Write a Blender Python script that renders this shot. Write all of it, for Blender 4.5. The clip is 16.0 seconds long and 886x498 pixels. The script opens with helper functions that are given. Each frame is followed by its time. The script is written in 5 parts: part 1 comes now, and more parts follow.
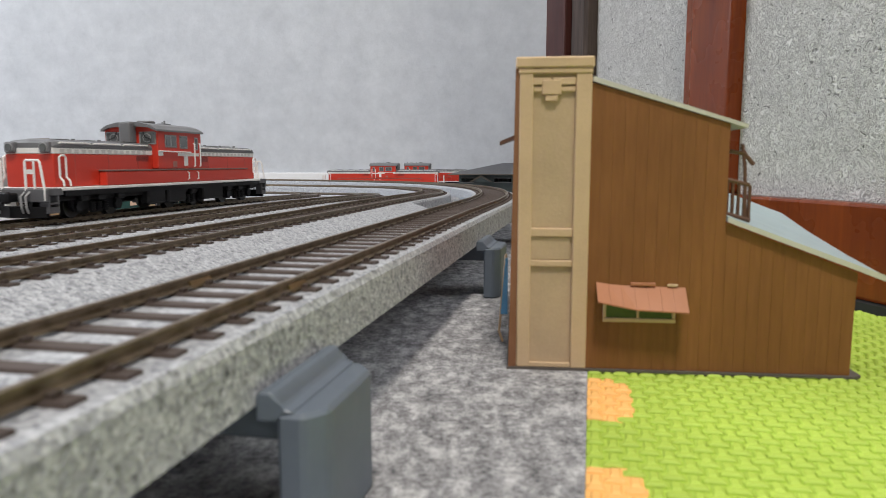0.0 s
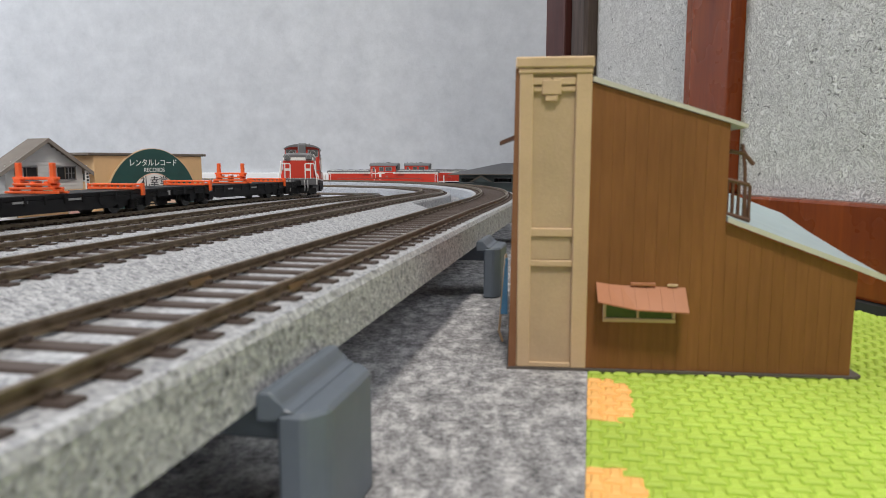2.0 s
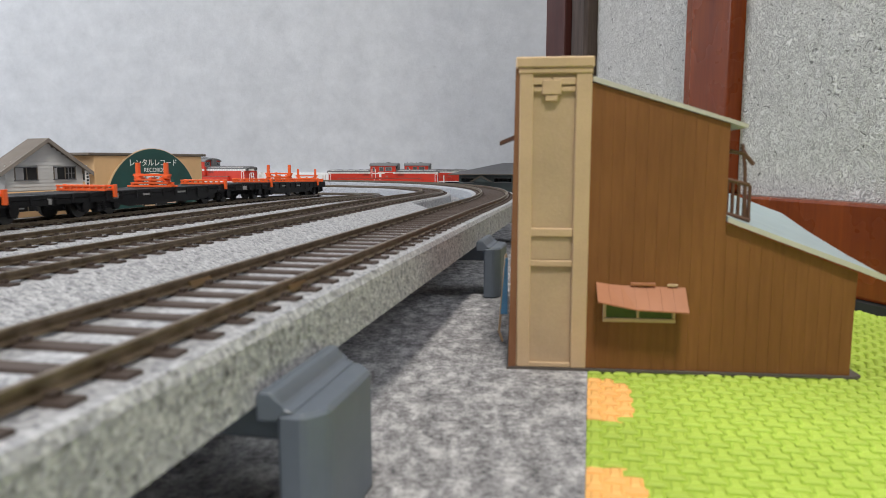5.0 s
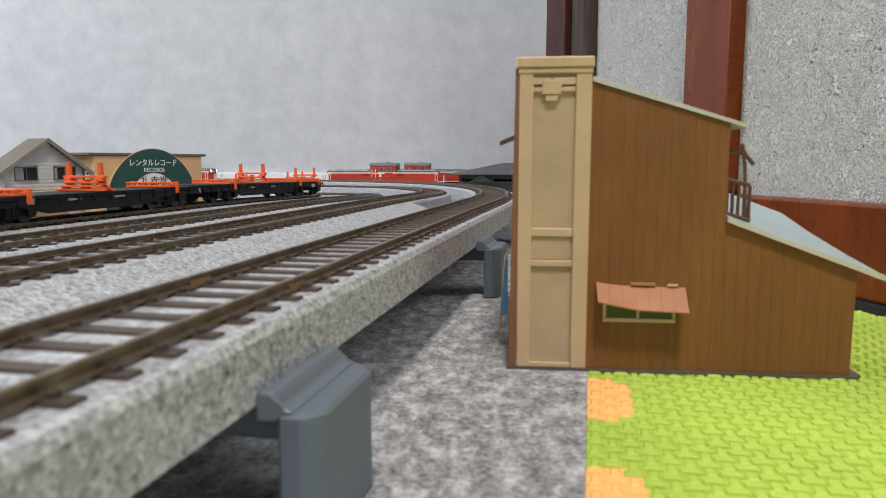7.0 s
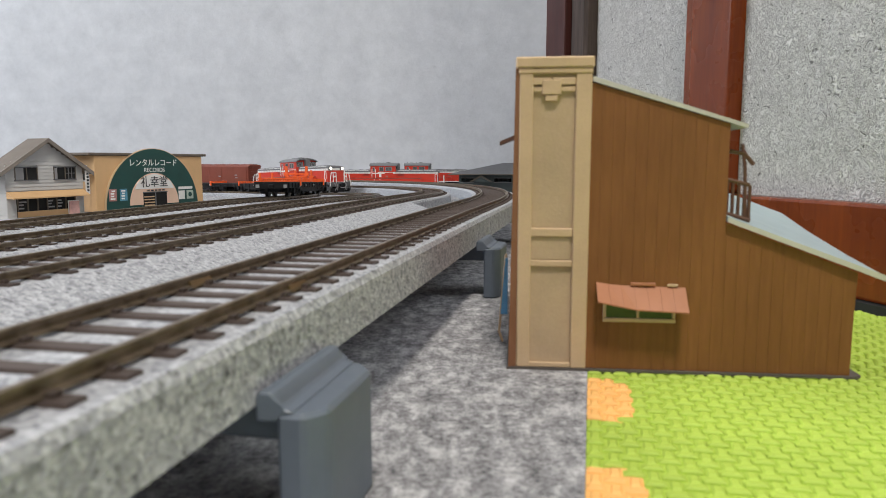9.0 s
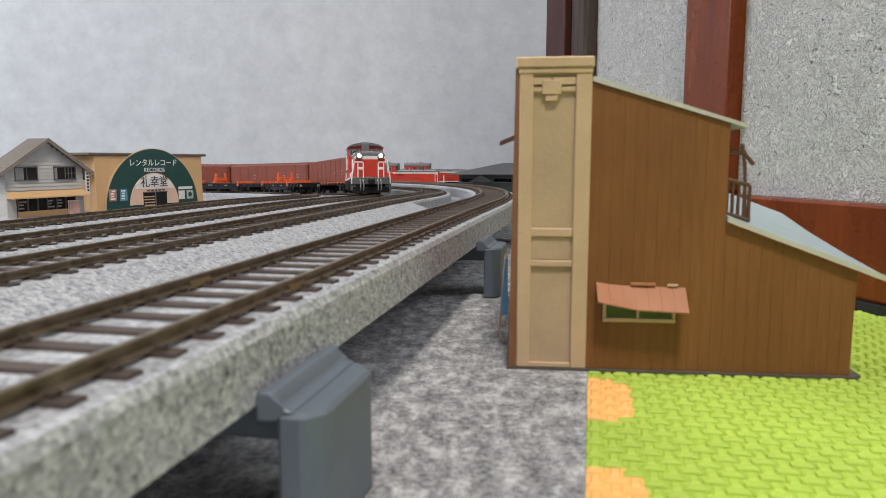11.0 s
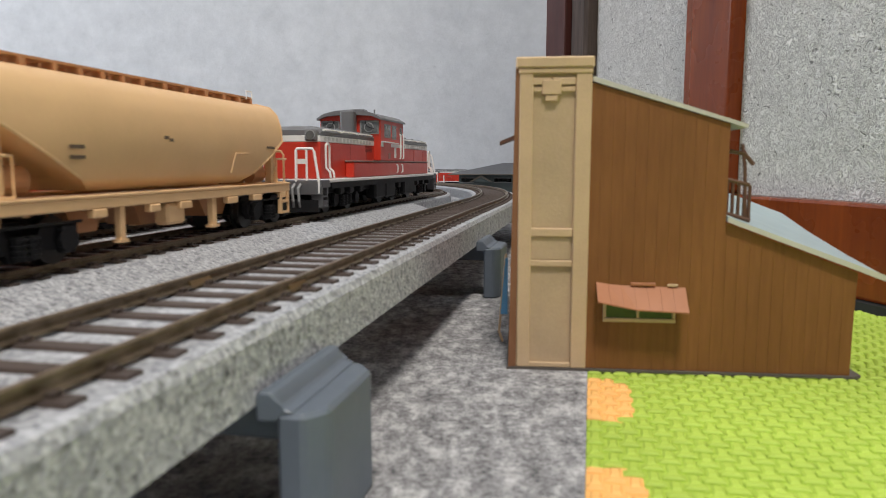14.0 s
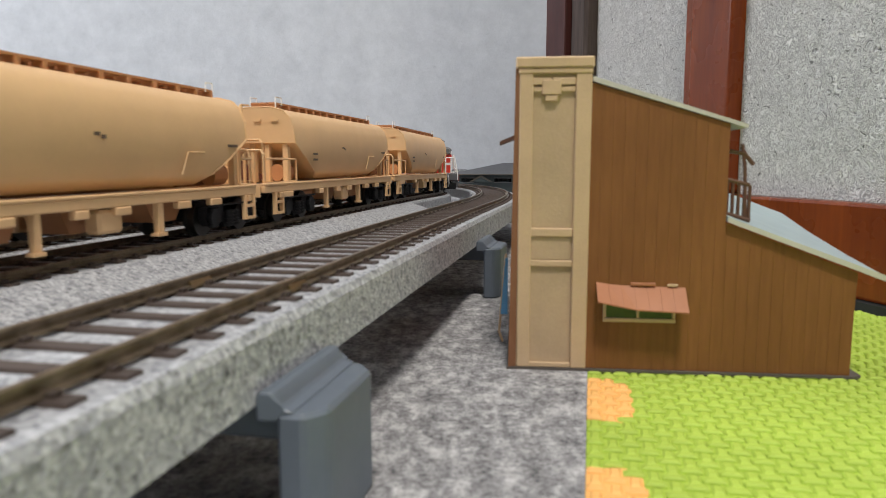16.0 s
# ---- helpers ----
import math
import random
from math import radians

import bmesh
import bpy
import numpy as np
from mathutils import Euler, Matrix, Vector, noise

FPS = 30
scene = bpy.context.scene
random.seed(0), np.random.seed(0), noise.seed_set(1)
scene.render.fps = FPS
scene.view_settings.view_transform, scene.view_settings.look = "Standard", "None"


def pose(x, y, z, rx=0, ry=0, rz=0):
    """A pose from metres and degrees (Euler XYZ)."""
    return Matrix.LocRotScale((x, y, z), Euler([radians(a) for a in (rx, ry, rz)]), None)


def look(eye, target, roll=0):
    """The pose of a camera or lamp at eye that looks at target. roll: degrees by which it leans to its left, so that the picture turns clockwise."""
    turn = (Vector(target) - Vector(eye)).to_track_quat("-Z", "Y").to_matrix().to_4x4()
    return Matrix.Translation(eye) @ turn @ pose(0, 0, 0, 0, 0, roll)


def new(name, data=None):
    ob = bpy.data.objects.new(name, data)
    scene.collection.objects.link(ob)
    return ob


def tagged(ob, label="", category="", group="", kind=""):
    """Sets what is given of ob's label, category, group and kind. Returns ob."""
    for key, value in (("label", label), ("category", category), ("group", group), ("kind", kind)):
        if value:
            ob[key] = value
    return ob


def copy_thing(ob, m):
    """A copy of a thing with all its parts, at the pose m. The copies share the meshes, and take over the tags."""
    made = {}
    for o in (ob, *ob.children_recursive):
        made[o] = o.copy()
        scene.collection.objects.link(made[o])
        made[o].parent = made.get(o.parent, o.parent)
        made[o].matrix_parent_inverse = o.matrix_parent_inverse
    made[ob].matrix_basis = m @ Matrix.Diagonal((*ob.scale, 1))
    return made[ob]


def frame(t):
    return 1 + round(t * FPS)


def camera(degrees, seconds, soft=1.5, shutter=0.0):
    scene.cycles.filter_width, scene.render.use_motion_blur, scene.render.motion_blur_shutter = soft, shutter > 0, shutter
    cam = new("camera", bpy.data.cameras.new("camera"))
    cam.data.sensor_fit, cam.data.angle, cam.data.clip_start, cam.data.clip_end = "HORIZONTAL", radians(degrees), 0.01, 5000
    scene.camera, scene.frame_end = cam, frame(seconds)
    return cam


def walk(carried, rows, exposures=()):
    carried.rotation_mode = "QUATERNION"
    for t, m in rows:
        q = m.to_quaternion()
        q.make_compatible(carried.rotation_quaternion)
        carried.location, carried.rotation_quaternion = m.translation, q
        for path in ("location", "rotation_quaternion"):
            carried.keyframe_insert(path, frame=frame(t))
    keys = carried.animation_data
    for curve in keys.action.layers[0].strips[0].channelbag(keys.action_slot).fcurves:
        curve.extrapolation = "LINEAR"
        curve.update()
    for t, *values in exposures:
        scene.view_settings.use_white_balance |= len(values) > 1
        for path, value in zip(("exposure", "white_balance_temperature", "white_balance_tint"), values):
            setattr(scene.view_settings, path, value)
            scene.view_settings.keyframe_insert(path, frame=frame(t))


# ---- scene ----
# All plan numbers are millimetres unless a name says otherwise.
MM = 0.001
EYE = 48.65
cam = camera(64.6, 16.0, soft=0.8, shutter=0.2)
CAM_POSE = pose(0, 0, EYE * MM, 90 - math.degrees(0.1228), 0, 0)
cam.data.dof.use_dof = True
cam.data.dof.focus_distance, cam.data.dof.aperture_fstop = 0.62, 47.0
walk(cam, [(0.0, CAM_POSE), (16.0, CAM_POSE)], exposures=[(0.0, 0.0), (16.0, 0.0)])

# ---------------------------------------------------------------- light
world = bpy.data.worlds.new("room_light")
world.use_nodes = True
scene.world = world
world.node_tree.nodes["Background"].inputs[0].default_value = (0.80, 0.87, 1.0, 1)
world.node_tree.nodes["Background"].inputs[1].default_value = 0.25


def area_lamp(name, x, y, z, tx, ty, tz, sx, sy, watts, colour):
    d = bpy.data.lights.new(name, "AREA")
    d.shape, d.size, d.size_y, d.energy, d.color = "RECTANGLE", sx, sy, watts, colour
    ob = new(name, d)
    ob.matrix_world = look((x, y, z), (tx, ty, tz))
    return ob


# the ceiling light of the room and the daylight of a window behind the camera
area_lamp("ceiling_lamp", 0.10, -0.80, 2.30, 0.10, -0.80, 0, 0.36, 0.36, 57, (1.0, 0.94, 0.865))
area_lamp("window_daylight", -2.60, 0.7, 1.25, 0.3, 0.9, 0.3, 1.3, 1.1, 79, (0.90, 0.94, 1.0))

# ---------------------------------------------------------------- materials
MATS = {}


class Mat:
    def __init__(self, name, rough=0.6, metal=0.0, spec=0.5):
        self.m = bpy.data.materials.new(name)
        self.m.use_nodes = True
        self.t = self.m.node_tree
        self.b = self.t.nodes["Principled BSDF"]
        self.b.inputs["Roughness"].default_value = rough
        self.b.inputs["Metallic"].default_value = metal
        self.b.inputs["Specular IOR Level"].default_value = spec
        self.co = self.t.nodes.new("ShaderNodeTexCoord")

    def node(self, kind, **kw):
        n = self.t.nodes.new(kind)
        for k, v in kw.items():
            if k in n.inputs:
                n.inputs[k].default_value = v
        return n

    def link(self, a, b):
        self.t.links.new(a, b)

    def noise(self, scale, detail=4.0, rough=0.6, space="Object", stretch=None):
        n = self.node("ShaderNodeTexNoise", Scale=scale, Detail=detail, Roughness=rough)
        src = self.co.outputs[space]
        if stretch:
            mp = self.node("ShaderNodeMapping")
            mp.inputs["Scale"].default_value = stretch
            self.link(src, mp.inputs["Vector"])
            src = mp.outputs["Vector"]
        self.link(src, n.inputs["Vector"])
        return n.outputs["Fac"]

    def voronoi(self, scale, out="Distance"):
        n = self.node("ShaderNodeTexVoronoi", Scale=scale)
        self.link(self.co.outputs["Object"], n.inputs["Vector"])
        return n.outputs[out]

    def ramp(self, fac, stops):
        r = self.node("ShaderNodeValToRGB")
        e = r.color_ramp.elements
        while len(e) < len(stops):
            e.new(0.5)
        for el, (p, c) in zip(e, stops):
            el.position, el.color = p, (*c, 1)
        self.link(fac, r.inputs["Fac"])
        return r.outputs["Color"]

    def mix(self, fac, a, b, mode="MIX"):
        n = self.node("ShaderNodeMix", data_type="RGBA")
        n.data_type, n.blend_type = "RGBA", mode
        for i, v in ((0, fac), (6, a), (7, b)):
            if isinstance(v, (int, float)):
                n.inputs[i].default_value = v
            elif isinstance(v, tuple):
                n.inputs[i].default_value = (*v, 1)
            else:
                self.link(v, n.inputs[i])
        return n.outputs[2]

    def colour(self, c):
        if isinstance(c, tuple):
            self.b.inputs["Base Color"].default_value = (*c, 1)
        else:
            self.link(c, self.b.inputs["Base Color"])
        return self

    def bump(self, h, strength=0.4, dist=0.0005):
        n = self.node("ShaderNodeBump", Strength=strength, Distance=dist)
        self.link(h, n.inputs["Height"])
        self.link(n.outputs["Normal"], self.b.inputs["Normal"])
        return self

    def rough(self, fac, lo, hi):
        n = self.node("ShaderNodeMapRange")
        n.inputs["To Min"].default_value, n.inputs["To Max"].default_value = lo, hi
        self.link(fac, n.inputs["Value"])
        self.link(n.outputs["Result"], self.b.inputs["Roughness"])
        return self


def painted(name, c, rough=0.45, var=0.12, metal=0.0, grain=900.0, bump=0.08, spec=0.5):
    """A plain paint or plastic: broad tint, fine grain, slight relief."""
    k = Mat(name, rough, metal, spec)
    lo, hi = tuple(v * (1 - var) for v in c), tuple(min(1, v * (1 + var)) for v in c)
    col = k.ramp(k.noise(60, 3), [(0.3, lo), (0.7, hi)])
    fine = k.noise(grain, 3)
    col = k.mix(0.25, col, k.ramp(fine, [(0.3, lo), (0.7, hi)]))
    k.colour(col).bump(fine, bump, 0.0002).rough(k.noise(150, 2), max(0.05, rough - 0.08), min(1, rough + 0.1))
    return k.m


def m_ballast():
    k = Mat("grey_moulded_ballast", 0.75)
    grain = k.voronoi(1500, "Color")
    v = k.node("ShaderNodeSeparateColor")
    k.link(grain, v.inputs[0])
    col = k.ramp(v.outputs[0], [(0.0, (0.035, 0.04, 0.046)), (0.14, (0.20, 0.212, 0.23)), (0.6, (0.34, 0.352, 0.375)), (1.0, (0.62, 0.635, 0.66))])
    col = k.mix(0.45, col, k.ramp(k.noise(520, 4, 0.7), [(0.34, (0.06, 0.06, 0.068)), (0.44, (0.31, 0.316, 0.335)), (0.68, (0.54, 0.55, 0.575))]))
    k.colour(col).bump(k.voronoi(1500), 0.35, 0.0004)
    return k.m


def m_carpet():
    k = Mat("mottled_grey_felt", 0.95, spec=0.1)
    a = k.ramp(k.noise(230, 8, 0.75, stretch=(1, 0.6, 1)), [(0.38, (0.055, 0.055, 0.06)), (0.50, (0.25, 0.25, 0.26)), (0.63, (0.68, 0.68, 0.69))])
    b = k.ramp(k.noise(800, 4, 0.7), [(0.36, (0.10, 0.10, 0.105)), (0.64, (0.66, 0.66, 0.67))])
    k.colour(k.mix(0.4, a, b)).bump(k.noise(1500, 4), 0.7, 0.0008)
    return k.m


def m_wood(name, dark, light, rough=0.3):
    k = Mat(name, rough, spec=0.28)
    g = k.noise(30, 6, 0.6, stretch=(6, 6, 0.6))
    col = k.ramp(g, [(0.25, dark), (0.75, light)])
    col = k.mix(0.25, col, k.ramp(k.noise(300, 3, stretch=(3, 3, 0.2)), [(0.3, dark), (0.7, light)]))
    k.colour(col).bump(g, 0.05, 0.0005).rough(k.noise(40, 3), rough - 0.08, rough + 0.12)
    return k.m


def m_fabric():
    k = Mat("grey_looped_wall_fabric", 0.95, spec=0.1)
    n = k.node("ShaderNodeTexNoise", Scale=230.0, Detail=3.0, Roughness=0.6, Distortion=2.2)
    k.link(k.co.outputs["Object"], n.inputs["Vector"])
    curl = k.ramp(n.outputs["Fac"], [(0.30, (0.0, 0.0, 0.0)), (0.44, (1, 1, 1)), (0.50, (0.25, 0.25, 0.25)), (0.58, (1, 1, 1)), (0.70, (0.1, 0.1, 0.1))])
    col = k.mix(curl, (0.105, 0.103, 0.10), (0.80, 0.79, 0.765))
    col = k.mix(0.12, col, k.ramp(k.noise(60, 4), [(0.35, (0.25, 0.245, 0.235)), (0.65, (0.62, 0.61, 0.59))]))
    k.colour(col).bump(curl, 0.7, 0.0014)
    return k.m


def m_wallpaper():
    k = Mat("embossed_pale_wallpaper", 0.8, spec=0.25)
    col = k.ramp(k.noise(16, 8, 0.72), [(0.32, (0.47, 0.485, 0.51)), (0.68, (0.60, 0.615, 0.64))])
    fleck = k.ramp(k.noise(55, 7, 0.75), [(0.62, (0, 0, 0)), (0.72, (1, 1, 1))])
    k.colour(col).bump(k.mix(0.25, k.noise(110, 6, 0.7), fleck), 0.5, 0.003)
    return k.m


def m_rail():
    k = Mat("weathered_nickel_rail", 0.38, 0.75)
    k.colour(k.ramp(k.noise(350, 4), [(0.3, (0.13, 0.098, 0.064)), (0.7, (0.27, 0.215, 0.15))])).bump(k.noise(900, 3), 0.1, 0.0002)
    return k.m


def m_siding():
    k = Mat("printed_brown_board_siding", 0.6, spec=0.3)
    col = k.ramp(k.noise(60, 4, stretch=(1, 1, 0.25)), [(0.3, (0.165, 0.064, 0.018)), (0.7, (0.235, 0.094, 0.028))])
    col = k.mix(0.2, col, k.ramp(k.noise(900, 2, stretch=(1, 1, 0.1)), [(0.3, (0.13, 0.055, 0.015)), (0.7, (0.30, 0.14, 0.05))]))
    k.colour(col).bump(k.noise(700, 3), 0.08, 0.0002)
    return k.m


def m_mat(name, c):
    k = Mat(name, 0.62, spec=0.35)
    lo, hi = tuple(v * 0.88 for v in c), tuple(min(1, v * 1.08) for v in c)
    k.colour(k.ramp(k.noise(25, 4), [(0.3, lo), (0.7, hi)])).bump(k.noise(2500, 2), 0.12, 0.0002)
    return k.m


def m_glow(name, c, power):
    k = Mat(name, 0.4)
    k.colour(c)
    k.b.inputs["Emission Color"].default_value = (*c, 1)
    k.b.inputs["Emission Strength"].default_value = power
    return k.m


def m_glass(name, c=(0.25, 0.3, 0.3)):
    k = Mat(name, 0.08)
    k.colour(c)
    k.b.inputs["Transmission Weight"].default_value = 0.85
    k.b.inputs["IOR"].default_value = 1.25
    return k.m


BALLAST = m_ballast()
CARPET = m_carpet()
FABRIC = m_fabric()
WALLPAPER = m_wallpaper()
RAIL = m_rail()
SIDING = m_siding()
GREEN_MAT = m_mat("lime_green_foam", (0.40, 0.54, 0.075))
ORANGE_MAT = m_mat("apricot_foam", (0.90, 0.50, 0.16))
REDWOOD = m_wood("polished_red_brown_wood", (0.09, 0.015, 0.003), (0.20, 0.042, 0.007), 0.26)
DARKWOOD = m_wood("dark_brown_wood", (0.022, 0.004, 0.003), (0.06, 0.010, 0.006), 0.55)
SLEEPER = painted("dark_brown_plastic_sleeper", (0.062, 0.044, 0.036), 0.7, 0.25, bump=0.2)
PIER = painted("blue_grey_plastic", (0.115, 0.14, 0.175), 0.42, 0.1)
RED = painted("vermilion_red_paint", (0.56, 0.040, 0.020), 0.36, 0.06)
LOUVRE = painted("pale_grey_louvre", (0.58, 0.57, 0.55), 0.5, 0.05)
DARKGREY = painted("dark_grey_plastic", (0.10, 0.10, 0.105), 0.5, 0.15)
WHITE = painted("white_paint", (0.80, 0.79, 0.76), 0.42, 0.05)
ROOFGREY = painted("mid_grey_paint", (0.15, 0.15, 0.155), 0.4, 0.1)
STEELGREY = painted("light_grey_paint", (0.28, 0.28, 0.28), 0.45, 0.1)
BLACK = painted("satin_black_plastic", (0.009, 0.009, 0.010), 0.55, 0.25, spec=0.22)
DEEPBLACK = painted("matt_black", (0.006, 0.006, 0.006), 0.8, 0.2)
WHEEL = painted("blackened_steel", (0.05, 0.048, 0.045), 0.35, 0.2, metal=0.7)
ORANGE = painted("bright_orange_plastic", (0.85, 0.13, 0.025), 0.4, 0.08)
CREAM = painted("cream_ochre_paint", (0.74, 0.48, 0.25), 0.5, 0.05)
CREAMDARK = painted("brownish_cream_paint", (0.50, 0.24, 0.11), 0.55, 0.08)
BOXRED = painted("oxide_red_brown_paint", (0.20, 0.042, 0.020), 0.55, 0.1)
BEIGE = painted("beige_card", (0.54, 0.385, 0.235), 0.7, 0.10, grain=1400.0, bump=0.35)
BEIGEDARK = painted("pale_brown_card", (0.46, 0.335, 0.21), 0.75, 0.12, grain=1400.0, bump=0.35)
ROOFEDGE = painted("pale_grey_card", (0.52, 0.50, 0.45), 0.6, 0.08)
ROOFBLUE = painted("pale_blue_grey_roof", (0.38, 0.48, 0.52), 0.35, 0.08)
AWNING = painted("salmon_brown_roofing", (0.37, 0.15, 0.07), 0.6, 0.08)
RAILBROWN = painted("dark_brown_plastic_railing", (0.11, 0.05, 0.03), 0.5, 0.15)
TAN = painted("tan_plaster", (0.66, 0.42, 0.21), 0.65, 0.06)
DISC = painted("dark_green_board", (0.012, 0.065, 0.055), 0.5, 0.12)
PINK = painted("pale_peach_board", (0.80, 0.56, 0.42), 0.6, 0.05)
CLAP = painted("grey_clapboard", (0.52, 0.515, 0.50), 0.65, 0.08)
TILE = painted("brown_grey_roofing", (0.13, 0.105, 0.08), 0.6, 0.15)
STATIONWALL = painted("dark_grey_green_wall", (0.075, 0.095, 0.095), 0.6, 0.12)
STATIONROOF = painted("dark_grey_roofing", (0.10, 0.10, 0.105), 0.6, 0.12)
SIGNTEXT = painted("white_lettering", (0.85, 0.85, 0.82), 0.5, 0.03)
DARKTEXT = painted("black_lettering", (0.03, 0.03, 0.032), 0.5, 0.1)
POSTER_BLUE = painted("blue_poster", (0.10, 0.30, 0.42), 0.5, 0.4, grain=200)
POSTER_RED = painted("red_poster", (0.45, 0.22, 0.20), 0.5, 0.5, grain=200)
BASEWHITE = painted("white_skirting", (0.80, 0.80, 0.80), 0.4, 0.03)
PLANKS = painted("beige_floorboards", (0.42, 0.36, 0.30), 0.5, 0.1)
LAMPGLOW = m_glow("lit_headlamp", (1.0, 0.93, 0.78), 3.0)
BRASS = painted("worn_brass", (0.30, 0.23, 0.13), 0.3, 0.15, metal=0.8)
# opaque uneven grey: the glazing's pale reflections are put into the colour
CABGLASS = painted("painted_reflection_glazing", (0.10, 0.105, 0.105), 0.06, 0.5, grain=80.0, spec=0.9)
GLASS = m_glass("dark_tinted_glass", (0.10, 0.11, 0.11))
GREENGLASS = painted("glossy_dark_green_glazing", (0.05, 0.075, 0.03), 0.12, 0.3)


# ---------------------------------------------------------------- building blocks
def part(name, bm, material, parent=None, label="", m=None):
    """Links a bmesh, drawn in millimetres, as one mesh object."""
    bm.transform(Matrix.Scale(MM, 4))
    bmesh.ops.recalc_face_normals(bm, faces=bm.faces)
    me = bpy.data.meshes.new(name)
    bm.to_mesh(me)
    bm.free()
    me.materials.append(material)
    ob = new(name, me)
    if parent:
        ob.parent = parent
    if m:
        ob.matrix_basis = m
    if label:
        ob["label"] = label
    return ob


def piece(name, me, parent, m):
    ob = new(name, me)
    ob.parent = parent
    ob.matrix_basis = m
    return ob


def thing(name, label, category, m=None, group="", kind=""):
    ob = new(name)
    ob.empty_display_size = 0.01
    if m:
        ob.matrix_basis = m
    return tagged(ob, label, category, group, kind)


def box(bm, x0, x1, y0, y1, z0, z1, bevel=0.0, seg=1):
    vs = [bm.verts.new((x, y, z)) for x in (x0, x1) for y in (y0, y1) for z in (z0, z1)]
    q = [(0, 1, 3, 2), (4, 6, 7, 5), (0, 4, 5, 1), (2, 3, 7, 6), (0, 2, 6, 4), (1, 5, 7, 3)]
    fs = [bm.faces.new([vs[i] for i in f]) for f in q]
    if bevel:
        es = list({e for f in fs for e in f.edges})
        bmesh.ops.bevel(bm, geom=es, offset=bevel, segments=seg, affect="EDGES", profile=0.5)
    return bm


def prism(bm, pts, a0, a1, axis="x", bevel=0.0):
    """A profile drawn in the plane across the axis and pushed from a0 to a1. x: (y, z), y: (x, z), z: (x, y)."""
    def at(p, a):
        return (a, p[0], p[1]) if axis == "x" else (p[0], a, p[1]) if axis == "y" else (p[0], p[1], a)
    lo, hi = [bm.verts.new(at(p, a0)) for p in pts], [bm.verts.new(at(p, a1)) for p in pts]
    n = len(pts)
    fs = [bm.faces.new(lo), bm.faces.new(hi[::-1])]
    fs += [bm.faces.new((lo[i], lo[(i + 1) % n], hi[(i + 1) % n], hi[i])) for i in range(n)]
    if bevel:
        es = list({e for f in fs for e in f.edges})
        bmesh.ops.bevel(bm, geom=es, offset=bevel, segments=1, affect="EDGES")
    return bm


def rod(bm, points, r, sides=6):
    """A bent wire through the points."""
    pts = [Vector(p) for p in points]
    rings = []
    for i, p in enumerate(pts):
        d = (pts[min(i + 1, len(pts) - 1)] - pts[max(i - 1, 0)]).normalized()
        u = d.orthogonal().normalized() if i == 0 else (u - d * u.dot(d)).normalized()
        v = d.cross(u)
        rings.append([bm.verts.new(p + r * (math.cos(a) * u + math.sin(a) * v)) for a in [2 * math.pi * j / sides for j in range(sides)]])
    for a, b in zip(rings, rings[1:]):
        for j in range(sides):
            bm.faces.new((a[j], a[(j + 1) % sides], b[(j + 1) % sides], b[j]))
    bm.faces.new(rings[0][::-1])
    bm.faces.new(rings[-1])
    return bm


def disc(bm, x, y, z, r, depth, axis="x", sides=20, r2=None):
    """A cylinder or cone centred at the point, lying along the axis."""
    turn = {"x": Matrix.Rotation(math.pi / 2, 4, "Y"), "y": Matrix.Rotation(-math.pi / 2, 4, "X"), "z": Matrix()}[axis]
    bmesh.ops.create_cone(bm, cap_ends=True, segments=sides, radius1=r, radius2=r if r2 is None else r2, depth=depth, matrix=Matrix.Translation((x, y, z)) @ turn)
    return bm


def loft(bm, sections, close=True):
    """Skin over rings of equal length."""
    rings = [[bm.verts.new(p) for p in s] for s in sections]
    n = len(rings[0])
    for a, b in zip(rings, rings[1:]):
        for j in range(n):
            bm.faces.new((a[j], a[(j + 1) % n], b[(j + 1) % n], b[j]))
    if close:
        bm.faces.new(rings[0][::-1])
        bm.faces.new(rings[-1])
    return bm


def B():
    return bmesh.new()


def lettering(name, text, size, material, parent, m):
    """Flat raised writing; size in mm, placed by the matrix m in metres (writing lies in x and z, facing -y)."""
    c = bpy.data.curves.new(name, "FONT")
    c.body, c.size, c.extrude, c.align_x, c.align_y = text, size * MM, 0.00015, "CENTER", "CENTER"
    tmp = bpy.data.objects.new(name, c)
    me = bpy.data.meshes.new_from_object(tmp)
    bpy.data.objects.remove(tmp)
    me.materials.append(material)
    ob = new(name, me)
    ob.parent = parent
    ob.matrix_basis = m @ pose(0, 0, 0, 90, 0, 0)
    return ob


# ---------------------------------------------------------------- track plan
YAW = 0.2074
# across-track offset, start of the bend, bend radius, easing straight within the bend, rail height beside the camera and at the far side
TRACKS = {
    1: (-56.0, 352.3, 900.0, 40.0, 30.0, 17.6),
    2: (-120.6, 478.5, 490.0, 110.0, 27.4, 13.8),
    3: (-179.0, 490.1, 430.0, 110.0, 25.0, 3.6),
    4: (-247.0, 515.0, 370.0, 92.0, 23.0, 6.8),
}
FIRST_TURN, SECOND_TURN, LAST_TURN, STRAIGHT = radians(24), radians(72), radians(84), 420.0


